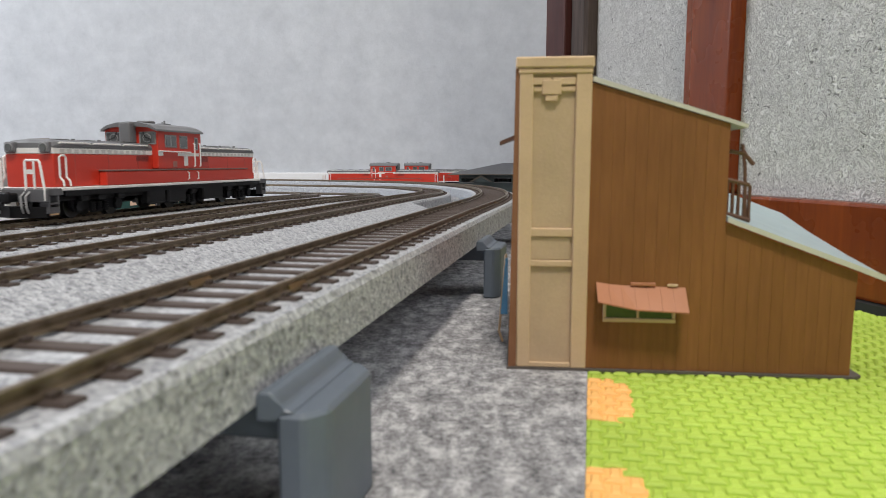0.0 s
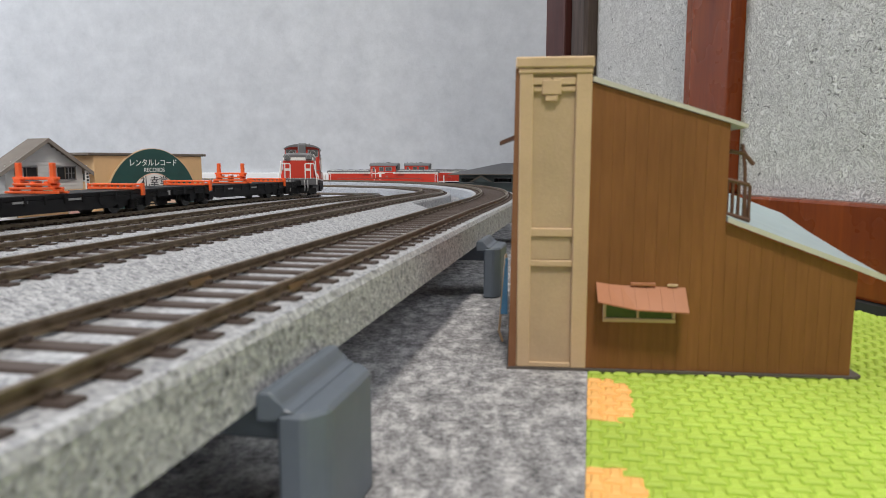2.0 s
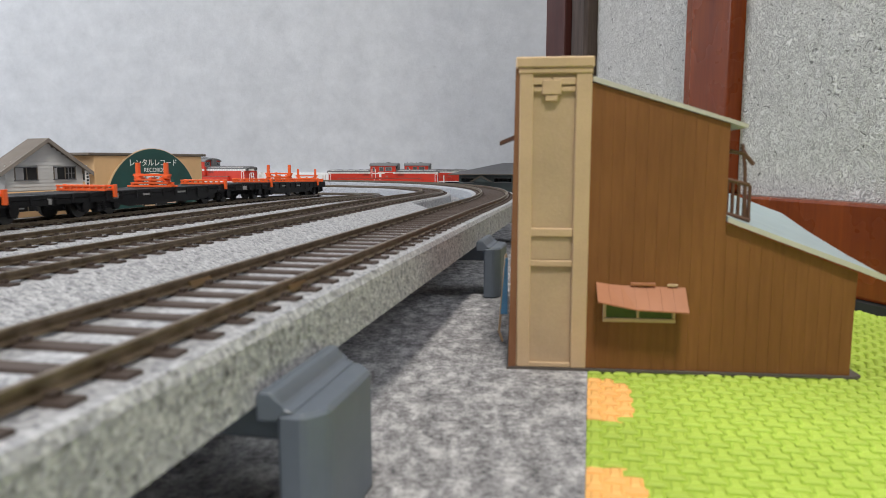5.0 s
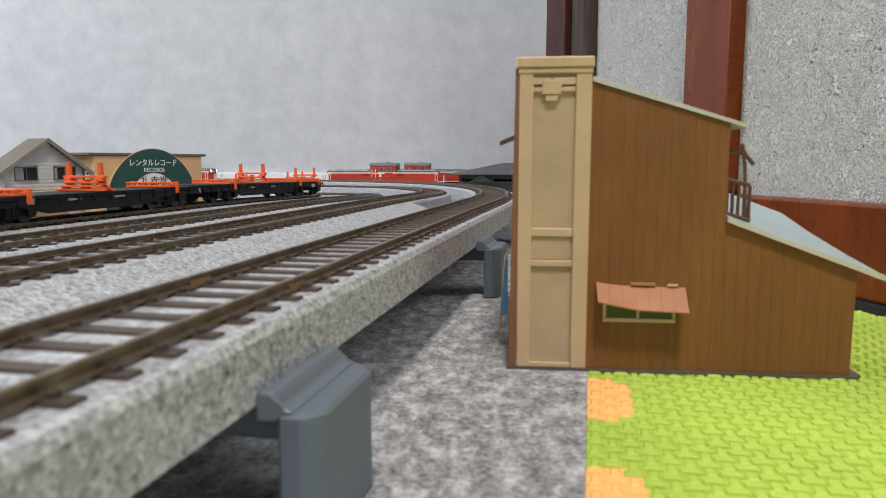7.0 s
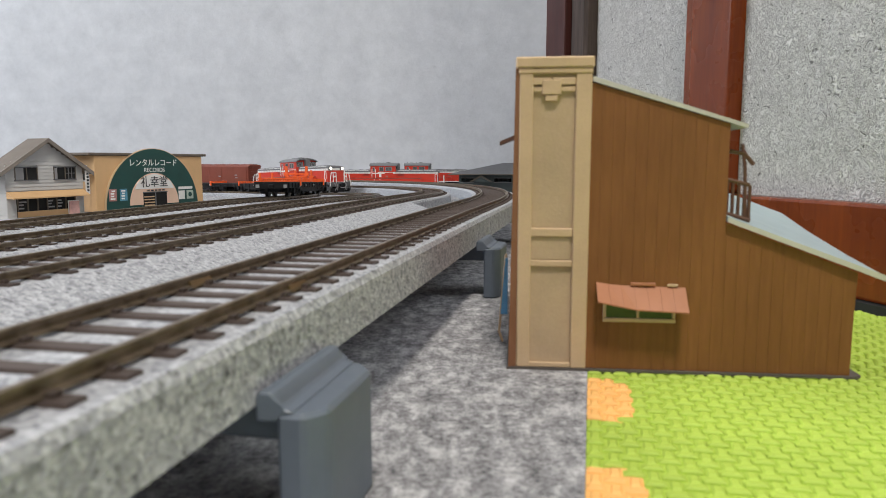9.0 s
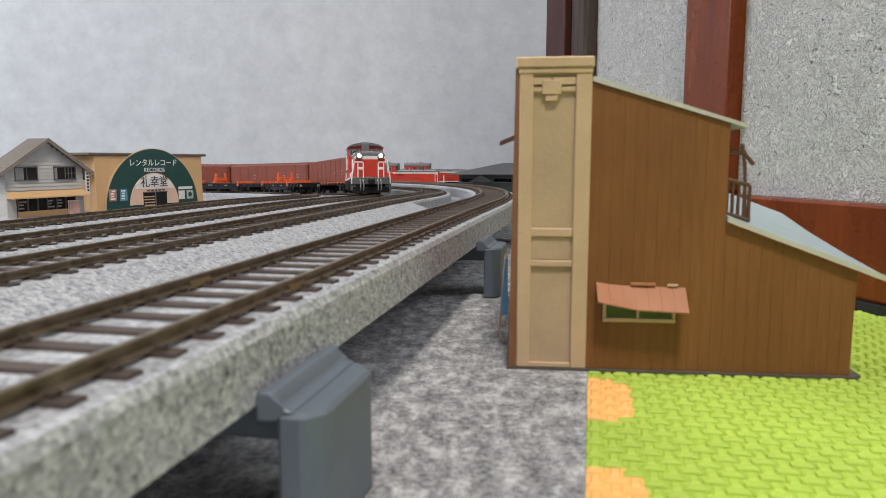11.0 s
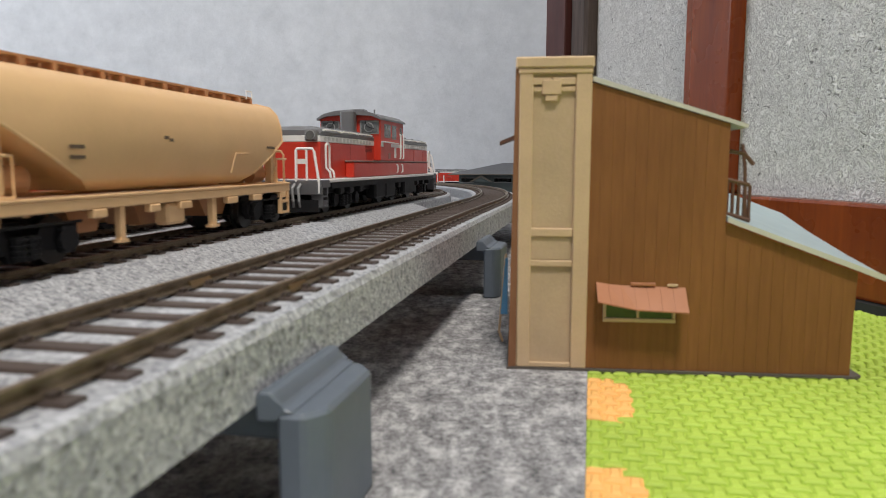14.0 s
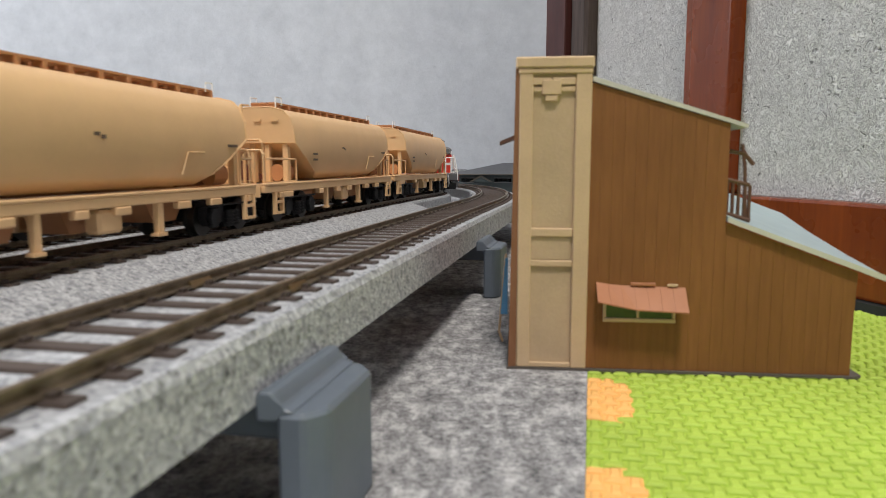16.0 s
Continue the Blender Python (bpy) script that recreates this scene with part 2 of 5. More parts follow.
def track_at(k, u):
    """Place and heading (clockwise from +y) u mm along a track: straight, bend, easing straight, bend, far straight, bend, way back."""
    off, s0, r, ease, z0, z1 = TRACKS[k]
    h = YAW
    first = min(u, s0)
    x, y = off * math.cos(h) + first * math.sin(h), -off * math.sin(h) + first * math.cos(h)
    left = u - s0
    for turn, after in ((FIRST_TURN, ease), (SECOND_TURN, STRAIGHT), (LAST_TURN, 1e9)):
        if left <= 0:
            break
        a = min(left / r, turn)
        x, y = x - r * math.cos(h) + r * math.cos(h - a), y + r * math.sin(h) - r * math.sin(h - a)
        h -= a
        left -= r * turn
        if left > 0:
            d = min(left, after)
            x, y = x + d * math.sin(h), y + d * math.cos(h)
            left -= after
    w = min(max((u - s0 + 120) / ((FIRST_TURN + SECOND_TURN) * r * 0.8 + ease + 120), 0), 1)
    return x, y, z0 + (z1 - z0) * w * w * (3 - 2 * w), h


def sweep(bm, k, profile, u0, u1, step):
    """A closed profile (across, up) pushed along a track."""
    n = max(2, int((u1 - u0) / step))
    rings = []
    for i in range(n + 1):
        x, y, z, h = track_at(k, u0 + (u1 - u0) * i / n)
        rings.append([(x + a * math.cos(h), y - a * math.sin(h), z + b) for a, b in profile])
    return loft(bm, rings)


SLEEPER_PITCH = 8.0
U_START, U_END = {1: -300.0, 2: -2350.0, 3: -400.0, 4: -950.0}, {1: 2700.0, 2: 3500.0, 3: 3300.0, 4: 3200.0}
BED = [(-16.2, -11.2), (-16.0, -9.7), (-15.4, -3.6), (-14.6, -2.35), (14.6, -2.35), (15.4, -3.6), (16.0, -9.7), (16.2, -11.2)]
# the inner tracks stand on wider roadbed, which runs out towards the next track
WIDE_BED = [(-20, -12), (-17.5, -4.2), (-15.0, -2.35), (15.0, -2.35), (18.5, -3.6), (30, -7.4), (38, -12)]


def build_track(k):
    t = thing("railway_track_%s" % {1: "outer", 2: "second", 3: "third", 4: "inner"}[k], "model railway track with brown rails on grey moulded ballast", "track", kind="structure")
    bend = TRACKS[k][1] - 70
    part("ballast_bed", sweep(B(), k, BED if k == 1 else WIDE_BED, U_START[k], bend, 12), BALLAST, t)
    part("ballast_bed", sweep(B(), k, BED, bend + 0.4, U_END[k], 12), BALLAST, t)
    if k == 1:
        for u in (106.0, 352.0):
            for side in (-1, 1):
                j = B()
                sweep(j, k, [(side * 8.75 - 1.1, -1.95), (side * 8.75 - 0.55, -0.75), (side * 8.75 + 0.55, -0.75), (side * 8.75 + 1.1, -1.95)], u - 3.2, u + 3.2, 3)
                part("rail_joiner", j, BRASS, t, "small brass rail joiner")
    for side in (-1, 1):
        c = side * 8.75
        prof = [(c - 1.0, -1.85), (c - 1.0, -1.6), (c - 0.28, -1.35), (c - 0.28, -0.7), (c - 0.45, -0.52), (c - 0.45, -0.1), (c - 0.38, 0),
                (c + 0.38, 0), (c + 0.45, -0.1), (c + 0.45, -0.52), (c + 0.28, -0.7), (c + 0.28, -1.35), (c + 1.0, -1.6), (c + 1.0, -1.85)]
        part("rail", sweep(B(), k, prof, U_START[k], U_END[k], 14), RAIL, t)
    proto = B()
    prism(proto, [(-1.55, -3.2), (-1.25, -1.88), (1.25, -1.88), (1.55, -3.2)], -12.6, 12.6, "x")
    for side in (-1, 1):
        for e in (-1.5, 1.5):
            box(proto, side * 8.75 + e - 0.45, side * 8.75 + e + 0.45, -0.6, 0.6, -2.0, -1.25)
    proto.transform(Matrix.Scale(MM, 4))
    bmesh.ops.recalc_face_normals(proto, faces=proto.faces)
    me = bpy.data.meshes.new("sleeper")
    proto.to_mesh(me)
    me.materials.append(SLEEPER)
    count = int((U_END[k] - U_START[k]) / SLEEPER_PITCH)
    rest_v, rest_f = [], []
    base = [(v.co.copy()) for v in proto.verts]
    proto.verts.index_update()
    faces = [[v.index for v in f.verts] for f in proto.faces]
    proto.free()
    for i in range(count):
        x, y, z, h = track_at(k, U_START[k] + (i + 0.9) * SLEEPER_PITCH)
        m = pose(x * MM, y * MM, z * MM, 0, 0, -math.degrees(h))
        if -110 < U_START[k] + i * SLEEPER_PITCH < 580:
            piece("sleeper", me, t, m)
        else:
            o = len(rest_v)
            rest_v += [m @ v for v in base]
            rest_f += [[o + j for j in f] for f in faces]
    far = bpy.data.meshes.new("distant_sleepers")
    far.from_pydata(rest_v, [], rest_f)
    far.materials.append(SLEEPER)
    ob = new("distant_sleepers", far)
    ob.parent = t
    ob["kind"] = "stuff"
    return t


def floor_slab(name, pts, z0, z1, material, label, category):
    ob = part(name, prism(B(), pts, z0, z1, "z"), material)
    return tagged(ob, label, category, kind="structure")


# ---------------------------------------------------------------- the room
ROOM_X0, ROOM_X1, ROOM_Y0, ROOM_Y1, ROOM_H = -2700.0, 1100.0, -2700.0, 1750.0, 2400.0
SY, CY = math.sin(YAW), math.cos(YAW)


def along(x, y, d, off=0.0):
    """A point d mm further along the tracks' direction and off mm to their right."""
    return (x + d * SY + off * CY, y + d * CY - off * SY)


MAT_EDGE = (0.3, 0.0)
floor_slab("floor", [(ROOM_X0, ROOM_Y0), along(*MAT_EDGE, -2700), along(*MAT_EDGE, 1720), (ROOM_X0, ROOM_Y1)], -10, 0, CARPET, "mottled grey felt carpet on the floor", "carpet")
floor_slab("floor_boards", [(ROOM_X0, ROOM_Y0), (ROOM_X1, ROOM_Y0), (ROOM_X1, ROOM_Y1), (ROOM_X0, ROOM_Y1)], -40, -12, PLANKS, "plain floor boards beneath the carpet", "floor")


def room_wall(name, x0, x1, y0, y1):
    tagged(part(name, box(B(), x0, x1, y0, y1, -40, ROOM_H), WALLPAPER), "pale grey-blue wall with embossed wallpaper", "wall", kind="structure")


room_wall("wall_north", ROOM_X0, ROOM_X1, ROOM_Y1, ROOM_Y1 + 100)
room_wall("wall_south", ROOM_X0, ROOM_X1, ROOM_Y0 - 100, ROOM_Y0)
room_wall("wall_west", ROOM_X0 - 100, ROOM_X0, ROOM_Y0, ROOM_Y1)
room_wall("wall_east", ROOM_X1, ROOM_X1 + 100, ROOM_Y0, ROOM_Y1)
tagged(part("ceiling", box(B(), ROOM_X0 - 100, ROOM_X1 + 100, ROOM_Y0 - 100, ROOM_Y1 + 100, ROOM_H + 5, ROOM_H + 100), WALLPAPER), "plain pale ceiling of the room", "ceiling", kind="structure")
tagged(part("baseboard", box(B(), ROOM_X0, ROOM_X1, ROOM_Y1 - 14, ROOM_Y1 - 1, 0, 24, 2), BASEWHITE), "white skirting board along the wall", "baseboard", kind="structure")

for k in TRACKS:
    build_track(k)


# foam puzzle mat: a base sheet, raised woven blocks, orange tabs
def foam_mat():
    t = thing("foam_floor_mat", "lime green foam puzzle mat with orange tabs and woven relief", "mat", kind="structure")
    o = Matrix.Translation((MAT_EDGE[0] * MM, MAT_EDGE[1] * MM, 0)) @ Matrix.Rotation(-YAW, 4, "Z")
    part("sheet", box(B(), 0.05, 420, -400, 460, -10, -0.5), GREEN_MAT, t, m=o)
    tabs = [(132, 159), (84, 112), (180, 207), (36, 64)]

    def tab_of(x, y):
        for a, b in tabs:
            mid, half = (a + b) / 2, (b - a) / 2
            if 0.0 < x < 8.6 - 0.008 * (y - mid) ** 2 and abs(y - mid) < half - 1.6 + 0.16 * x:
                return True
        return False
    bricks = {False: ([], []), True: ([], [])}
    px, py = 3.0, 3.0
    for j in range(-10, 100):
        for i in range(0, 70):
            x, y = 0.1 + i * px, 30 + j * py
            if y > 330 or x > 190:
                continue
            long_x = (i + j) % 2 == 0
            hx, hy = (1.78, 0.86) if long_x else (0.88, 1.78)
            cx, cy = x + 1.5, y + 1.5
            if cx - hx < 0.06:
                hx = cx - 0.06
            v, f = bricks[tab_of(cx, cy)]
            b = len(v)
            zt = 0.10 + 0.08 * random.random() if long_x else 0.0
            for z, k in ((-0.8, 1.0), (zt - 0.35, 0.98), (zt, 0.62)):
                v += [o @ Vector(((cx + sx * hx * k) * MM, (cy + sy * hy * k) * MM, z * MM)) for sx, sy in ((-1, -1), (1, -1), (1, 1), (-1, 1))]
            for r in (0, 4):
                f += [[b + r + q, b + r + (q + 1) % 4, b + r + 4 + (q + 1) % 4, b + r + 4 + q] for q in range(4)]
            f.append([b + 8, b + 9, b + 10, b + 11])
    for is_tab, (v, f) in bricks.items():
        me = bpy.data.meshes.new("woven_relief")
        me.from_pydata(v, [], f)
        me.materials.append(ORANGE_MAT if is_tab else GREEN_MAT)
        ob = new("orange_woven_relief" if is_tab else "woven_relief", me)
        ob.parent = t
        ob["kind"] = "stuff"
    for a, b in tabs:
        mid = (a + b) / 2
        pts = [(0.05, a + 1.5), (3, a + 0.8), (6, a + 0.2), (8, a + 1.2), (8.9, a + 4), (9.1, mid), (8.9, b - 4), (8, b - 1.2), (6, b - 0.2), (3, b - 0.8), (0.05, b - 1.5)]
        part("tab", prism(B(), pts, -0.52, -0.4, "z"), ORANGE_MAT, t, "apricot orange foam puzzle tab", m=o)


foam_mat()


# the sliding door panels beside the mat: wooden frame, fabric-like infill
def door_panels():
    d = Vector((-63.0, 249.0)).normalized()
    m = pose(141 * MM, 231 * MM, 0, 0, 0, math.degrees(math.atan2(d.y, d.x)))
    t = thing("sliding_door", "red-brown wooden sliding door with grey looped fabric panels", "door", m)
    part("bottom_rail", box(B(), -160, 205, -28, 2, 3, 35.2, 1.2, 2), REDWOOD, t)
    part("stile", box(B(), 73.5, 103, -30, 3.0, 35.3, 1500, 1.8, 3), REDWOOD, t)
    part("stile_edge", box(B(), 103.1, 109, -28, 1.5, 35.3, 1500, 1.0, 2), REDWOOD, t)
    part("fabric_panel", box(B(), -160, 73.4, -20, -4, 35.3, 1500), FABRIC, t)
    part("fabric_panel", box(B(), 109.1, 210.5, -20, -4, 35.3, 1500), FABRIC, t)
    part("panel_edge", box(B(), 211, 232, -20, 4, 3, 1500, 2), m_wood("rough_brown_edge", (0.018, 0.013, 0.011), (0.09, 0.065, 0.055), 0.8), t)
    part("end_post", box(B(), 232.5, 263, -24, 8, 0, 1500, 1.5, 2), DARKWOOD, t)
    # matt black strip stands for the shade in the gap under the rail
    part("threshold", box(B(), -160, 263, -30, 4, -9, 2.9), DEEPBLACK, t)


door_panels()


# ---------------------------------------------------------------- piers
def pier(u, k=1):
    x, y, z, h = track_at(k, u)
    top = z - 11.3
    t = thing("track_pier", "blue-grey plastic pier carrying the raised model track", "pier", pose(x * MM, y * MM, 0, 0, 0, -math.degrees(h)), group="piers of the track")
    for s in (-1, 1):
        # plan of the column with chamfered outer corners, then shelf and lip
        col = B()
        prism(col, [(s * 19.0, -11.6), (s * 22.6, -11.6), (s * 24.9, -8.6), (s * 24.9, 8.6), (s * 22.6, 11.6), (s * 19.0, 11.6)], 0, top - 0.45, "z", 0.6)
        part("column", col, PIER, t)
        lip = prism(B(), [(s * 16.3, top - 1.7), (s * 19.0, top - 1.7), (s * 19.1, top - 0.85), (s * 21.4, top - 0.4), (s * 19.7, top + 0.2), (s * 18.9, top + 1.5), (s * 18.3, top + 2.1), (s * 16.8, top + 2.1), (s * 16.3, top + 1.2)], -11.5, 11.5, "y", 0.3)
        part("lip", lip, PIER, t)
    part("crossbeam", prism(B(), [(-18.9, top - 5.5), (18.9, top - 5.5), (18.9, top - 1.8), (16.8, top - 0.1), (-16.8, top - 0.1), (-18.9, top - 1.8)], -8, 8, "y", 0.5), PIER, t)
    return t


for k, places in ((1, (88, 258, 430, 600)), (2, (100, 330, 556)), (3, (100, 330, 560)), (4, (100, 330, 560))):
    for u in places:
        pier(u, k)


# ---------------------------------------------------------------- the brown building beside the camera
def shop_building():
    t = thing("model_shop_building", "brown sided model shop with tall beige false front", "building", pose(32.3 * MM, 160.6 * MM, 0.6 * MM, 0, 0, math.degrees(math.atan2(-6.2, 59.5))))
    D = 62
    out = [(1.0, 0), (60, 0), (60.6, 23.6), (31.6, 34.6), (31.6, 56.6), (1.0, 66.0)]
    part("side_wall", prism(B(), [(x, z) for x, z in out], 0.1, D, "y"), SIDING, t)
    # boards of the near wall, each slightly proud
    n = 23
    for i in range(n):
        x0, x1 = 1.0 + i * 59.3 / n, 1.0 + (i + 1) * 59.3 / n - 0.05

        def top(x):
            return 66.0 - (x - 1) * 9.4 / 30.6 if x <= 31.6 else 34.6 - (x - 31.6) * 11.0 / 29.0
        if x0 < 31.6 < x1:
            x1 = 31.55
        part("board", prism(B(), [(x0, 0.1), (x1, 0.1), (x1, top(x1) - 0.1), (x0, top(x0) - 0.1)], 0.0 + 0.03 * random.random(), 0.12, "y"), SIDING, t)
    # false front seen from its end
    f = part("false_front", box(B(), -15.2, 0.8, 0.4, D + 1, 0.2, 69.0), BEIGEDARK, t, "beige card false front")
    part("pilaster", box(B(), -15.0, -11.9, -0.6, 0.5, 0, 69.0, 0.25), BEIGE, f)
    part("pilaster", box(B(), -2.4, 1.2, -0.6, 0.5, 0, 69.0, 0.25), BEIGE, f)
    part("front_skin", prism(B(), [(-16.9, 0), (-15.1, 0), (-15.1, 69.0), (-15.9, 69.0)], -0.3, D + 1.5, "y"), m_wood("reddish_card_edge", (0.16, 0.07, 0.035), (0.26, 0.12, 0.06), 0.6), f)
    part("cornice", box(B(), -15.9, 1.6, -1.1, D + 2, 69.1, 71.6, 0.35), BEIGE, f)
    part("cornice_moulding", box(B(), -15.2, 1.3, -0.8, 0.45, 67.9, 69.05, 0.2), BEIGE, f)
    part("crossbar", box(B(), -12.95, -2.45, -0.4, 0.45, 31.0, 33.0, 0.2), BEIGE, f)
    part("inset_panel", box(B(), -12.4, -3.0, 0.1, 0.45, 25.6, 30.9, 0.1), BEIGEDARK, f)
    part("crossbar", box(B(), -12.95, -2.45, -0.35, 0.45, 24.0, 25.5, 0.2), BEIGE, f)
    part("foot", box(B(), -12.95, -2.45, -0.3, 0.45, 0, 1.2, 0.2), BEIGE, f)
    part("upper_bracket", box(B(), -12.9, -8.0, -0.45, 0.45, 65.4, 67.0, 0.15), BEIGE, f)
    part("upper_bracket", box(B(), -7.6, -2.5, -0.45, 0.45, 65.4, 67.0, 0.15), BEIGE, f)
    part("lower_bracket", box(B(), -12.9, -2.5, -0.25, 0.45, 63.9, 65.0, 0.12), BEIGE, f)
    part("keystone_foot", box(B(), -9.2, -6.4, -0.5, 0.45, 61.8, 63.1, 0.15), BEIGE, f)
    part("keystone", box(B(), -10.0, -5.6, -0.6, 0.45, 63.2, 66.6, 0.2), BEIGE, f)
    part("sign_arm", prism(B(), [(-19.5, 52.2), (-15.6, 53.6), (-15.6, 54.6), (-19.5, 53.0)], 4, 12, "y"), RAILBROWN, f)
    # roofs
    part("upper_roof", prism(B(), [(1.3, 66.1), (35.2, 55.6), (35.4, 56.4), (1.5, 67.2)], -0.5, D + 1, "y"), ROOFEDGE, t, "pale grey card roof")
    # the loose lower roof is warped: it rises towards the back
    r = part("lower_roof", loft(B(), [[(31.7, y, 34.8 + k), (66.0, y, 22.0 + k), (66.3, y, 22.9 + k), (31.8, y, 36.0 + k)] for y, k in ((-0.7, 0), (20, 2.6), (42, 5.8), (D + 1, 9.6))]), ROOFBLUE, t, "pale blue-grey warped lower roof")
    part("roof_edge", prism(B(), [(31.7, 34.8), (66.2, 21.9), (66.5, 23.1), (31.8, 35.9)], -1.1, -0.75, "y"), ROOFEDGE, r)
    # small window with awning
    w = part("window", box(B(), 5.5, 20.6, -0.25, 0.0, 12.2, 17.0), GREENGLASS, t, "dark green glazing in a cream frame")
    part("frame", box(B(), 4.9, 21.3, -0.9, 0.0, 11.4, 12.3, 0.15), BEIGE, w)
    part("frame", box(B(), 4.9, 5.6, -0.8, 0.0, 12.35, 17.2, 0.12), BEIGE, w)
    part("frame", box(B(), 20.5, 21.2, -0.8, 0.0, 12.35, 17.2, 0.12), BEIGE, w)
    part("mullion", box(B(), 12.5, 13.1, -0.6, 0.0, 12.35, 17.2, 0.1), BEIGE, w)
    aw = new("awning")
    aw.parent = t
    aw["label"] = "salmon-brown corrugated awning"
    # the card awning has sagged: its first sheets tip towards the wall's corner
    for i in range(7):
        x0, x1 = 3.2 + i * 2.88, 3.2 + (i + 1) * 2.88 - 0.04
        top_l, top_r = [20.6 - 0.45 * min(j, 3) if j < 2 else 19.9 - 0.06 * (j - 2) for j in (i, i + 1)]
        low_l, low_r = [16.9 - 0.55 * min(j, 3) - 0.12 * max(j - 3, 0) for j in (i, i + 1)]
        sheet = loft(B(), [[(x, 0.0, zt), (x, -4.8, zl), (x, -4.8, zl - 0.3), (x, 0.0, zt - 0.5)] for x, zt, zl in ((x0, top_l, low_l), (x1, top_r, low_r))])
        part("awning_sheet", sheet, AWNING, aw)
    part("awning_batten", box(B(), 11.0, 16.6, -0.6, 0.0, 19.9, 20.6, 0.1), AWNING, aw)
    part("awning_batten", box(B(), 19.2, 21.6, -0.5, 0.0, 19.8, 20.4, 0.1), BEIGE, aw)
    # balcony railing on the lower roof
    g = part("balcony_rail", rod(rod(B(), [(32.2, 3, 44.2), (37.2, 3, 43.0)], 0.5), [(32.2, 3, 36.5), (37.6, 3, 34.9)], 0.55), RAILBROWN, t, "dark brown plastic balcony railing")
    for x in (32.4, 33.6, 34.9, 36.2, 37.3):
        part("baluster", rod(B(), [(x, 3, 36.6 - (x - 32.2) * 0.3), (x, 3, 44.1 - (x - 32.2) * 0.24)], 0.38), RAILBROWN, g)
    part("post", rod(B(), [(36.6, 3, 35), (36.0, 3, 47), (35.2, 3, 52.2)], 0.4), RAILBROWN, g)
    part("brace", rod(B(), [(32.6, 3, 50.6), (35.8, 3, 50.0), (37.8, 3, 47.6)], 0.5), RAILBROWN, g)
    part("brace", rod(B(), [(35.0, 3, 51.6), (37.0, 3, 48.4)], 0.35), RAILBROWN, g)
    part("base_plate", prism(B(), [(-17.2, -0.7), (61.4, -0.7), (62.8, 0.2), (63.0, 1.6), (62.4, D + 3), (-17.2, D + 3)], -0.6, 0.0, "z"), painted("dark_brown_grey_card", (0.095, 0.08, 0.07), 0.7, 0.2), t, "thin dark card base")
    # small blue banner on the hidden front
    b = part("banner_pole", rod(B(), [(-18.6, 22, 0.2), (-19.6, 22, 3), (-17.9, 22, 24)], 0.35), BEIGE, t)
    part("banner", prism(B(), [(-19.2, 8), (-17.4, 8), (-17.4, 23), (-18.1, 23)], 20.5, 21.2, "y"), painted("sky_blue_print", (0.12, 0.35, 0.62), 0.5), b, "sky-blue banner")


shop_building()


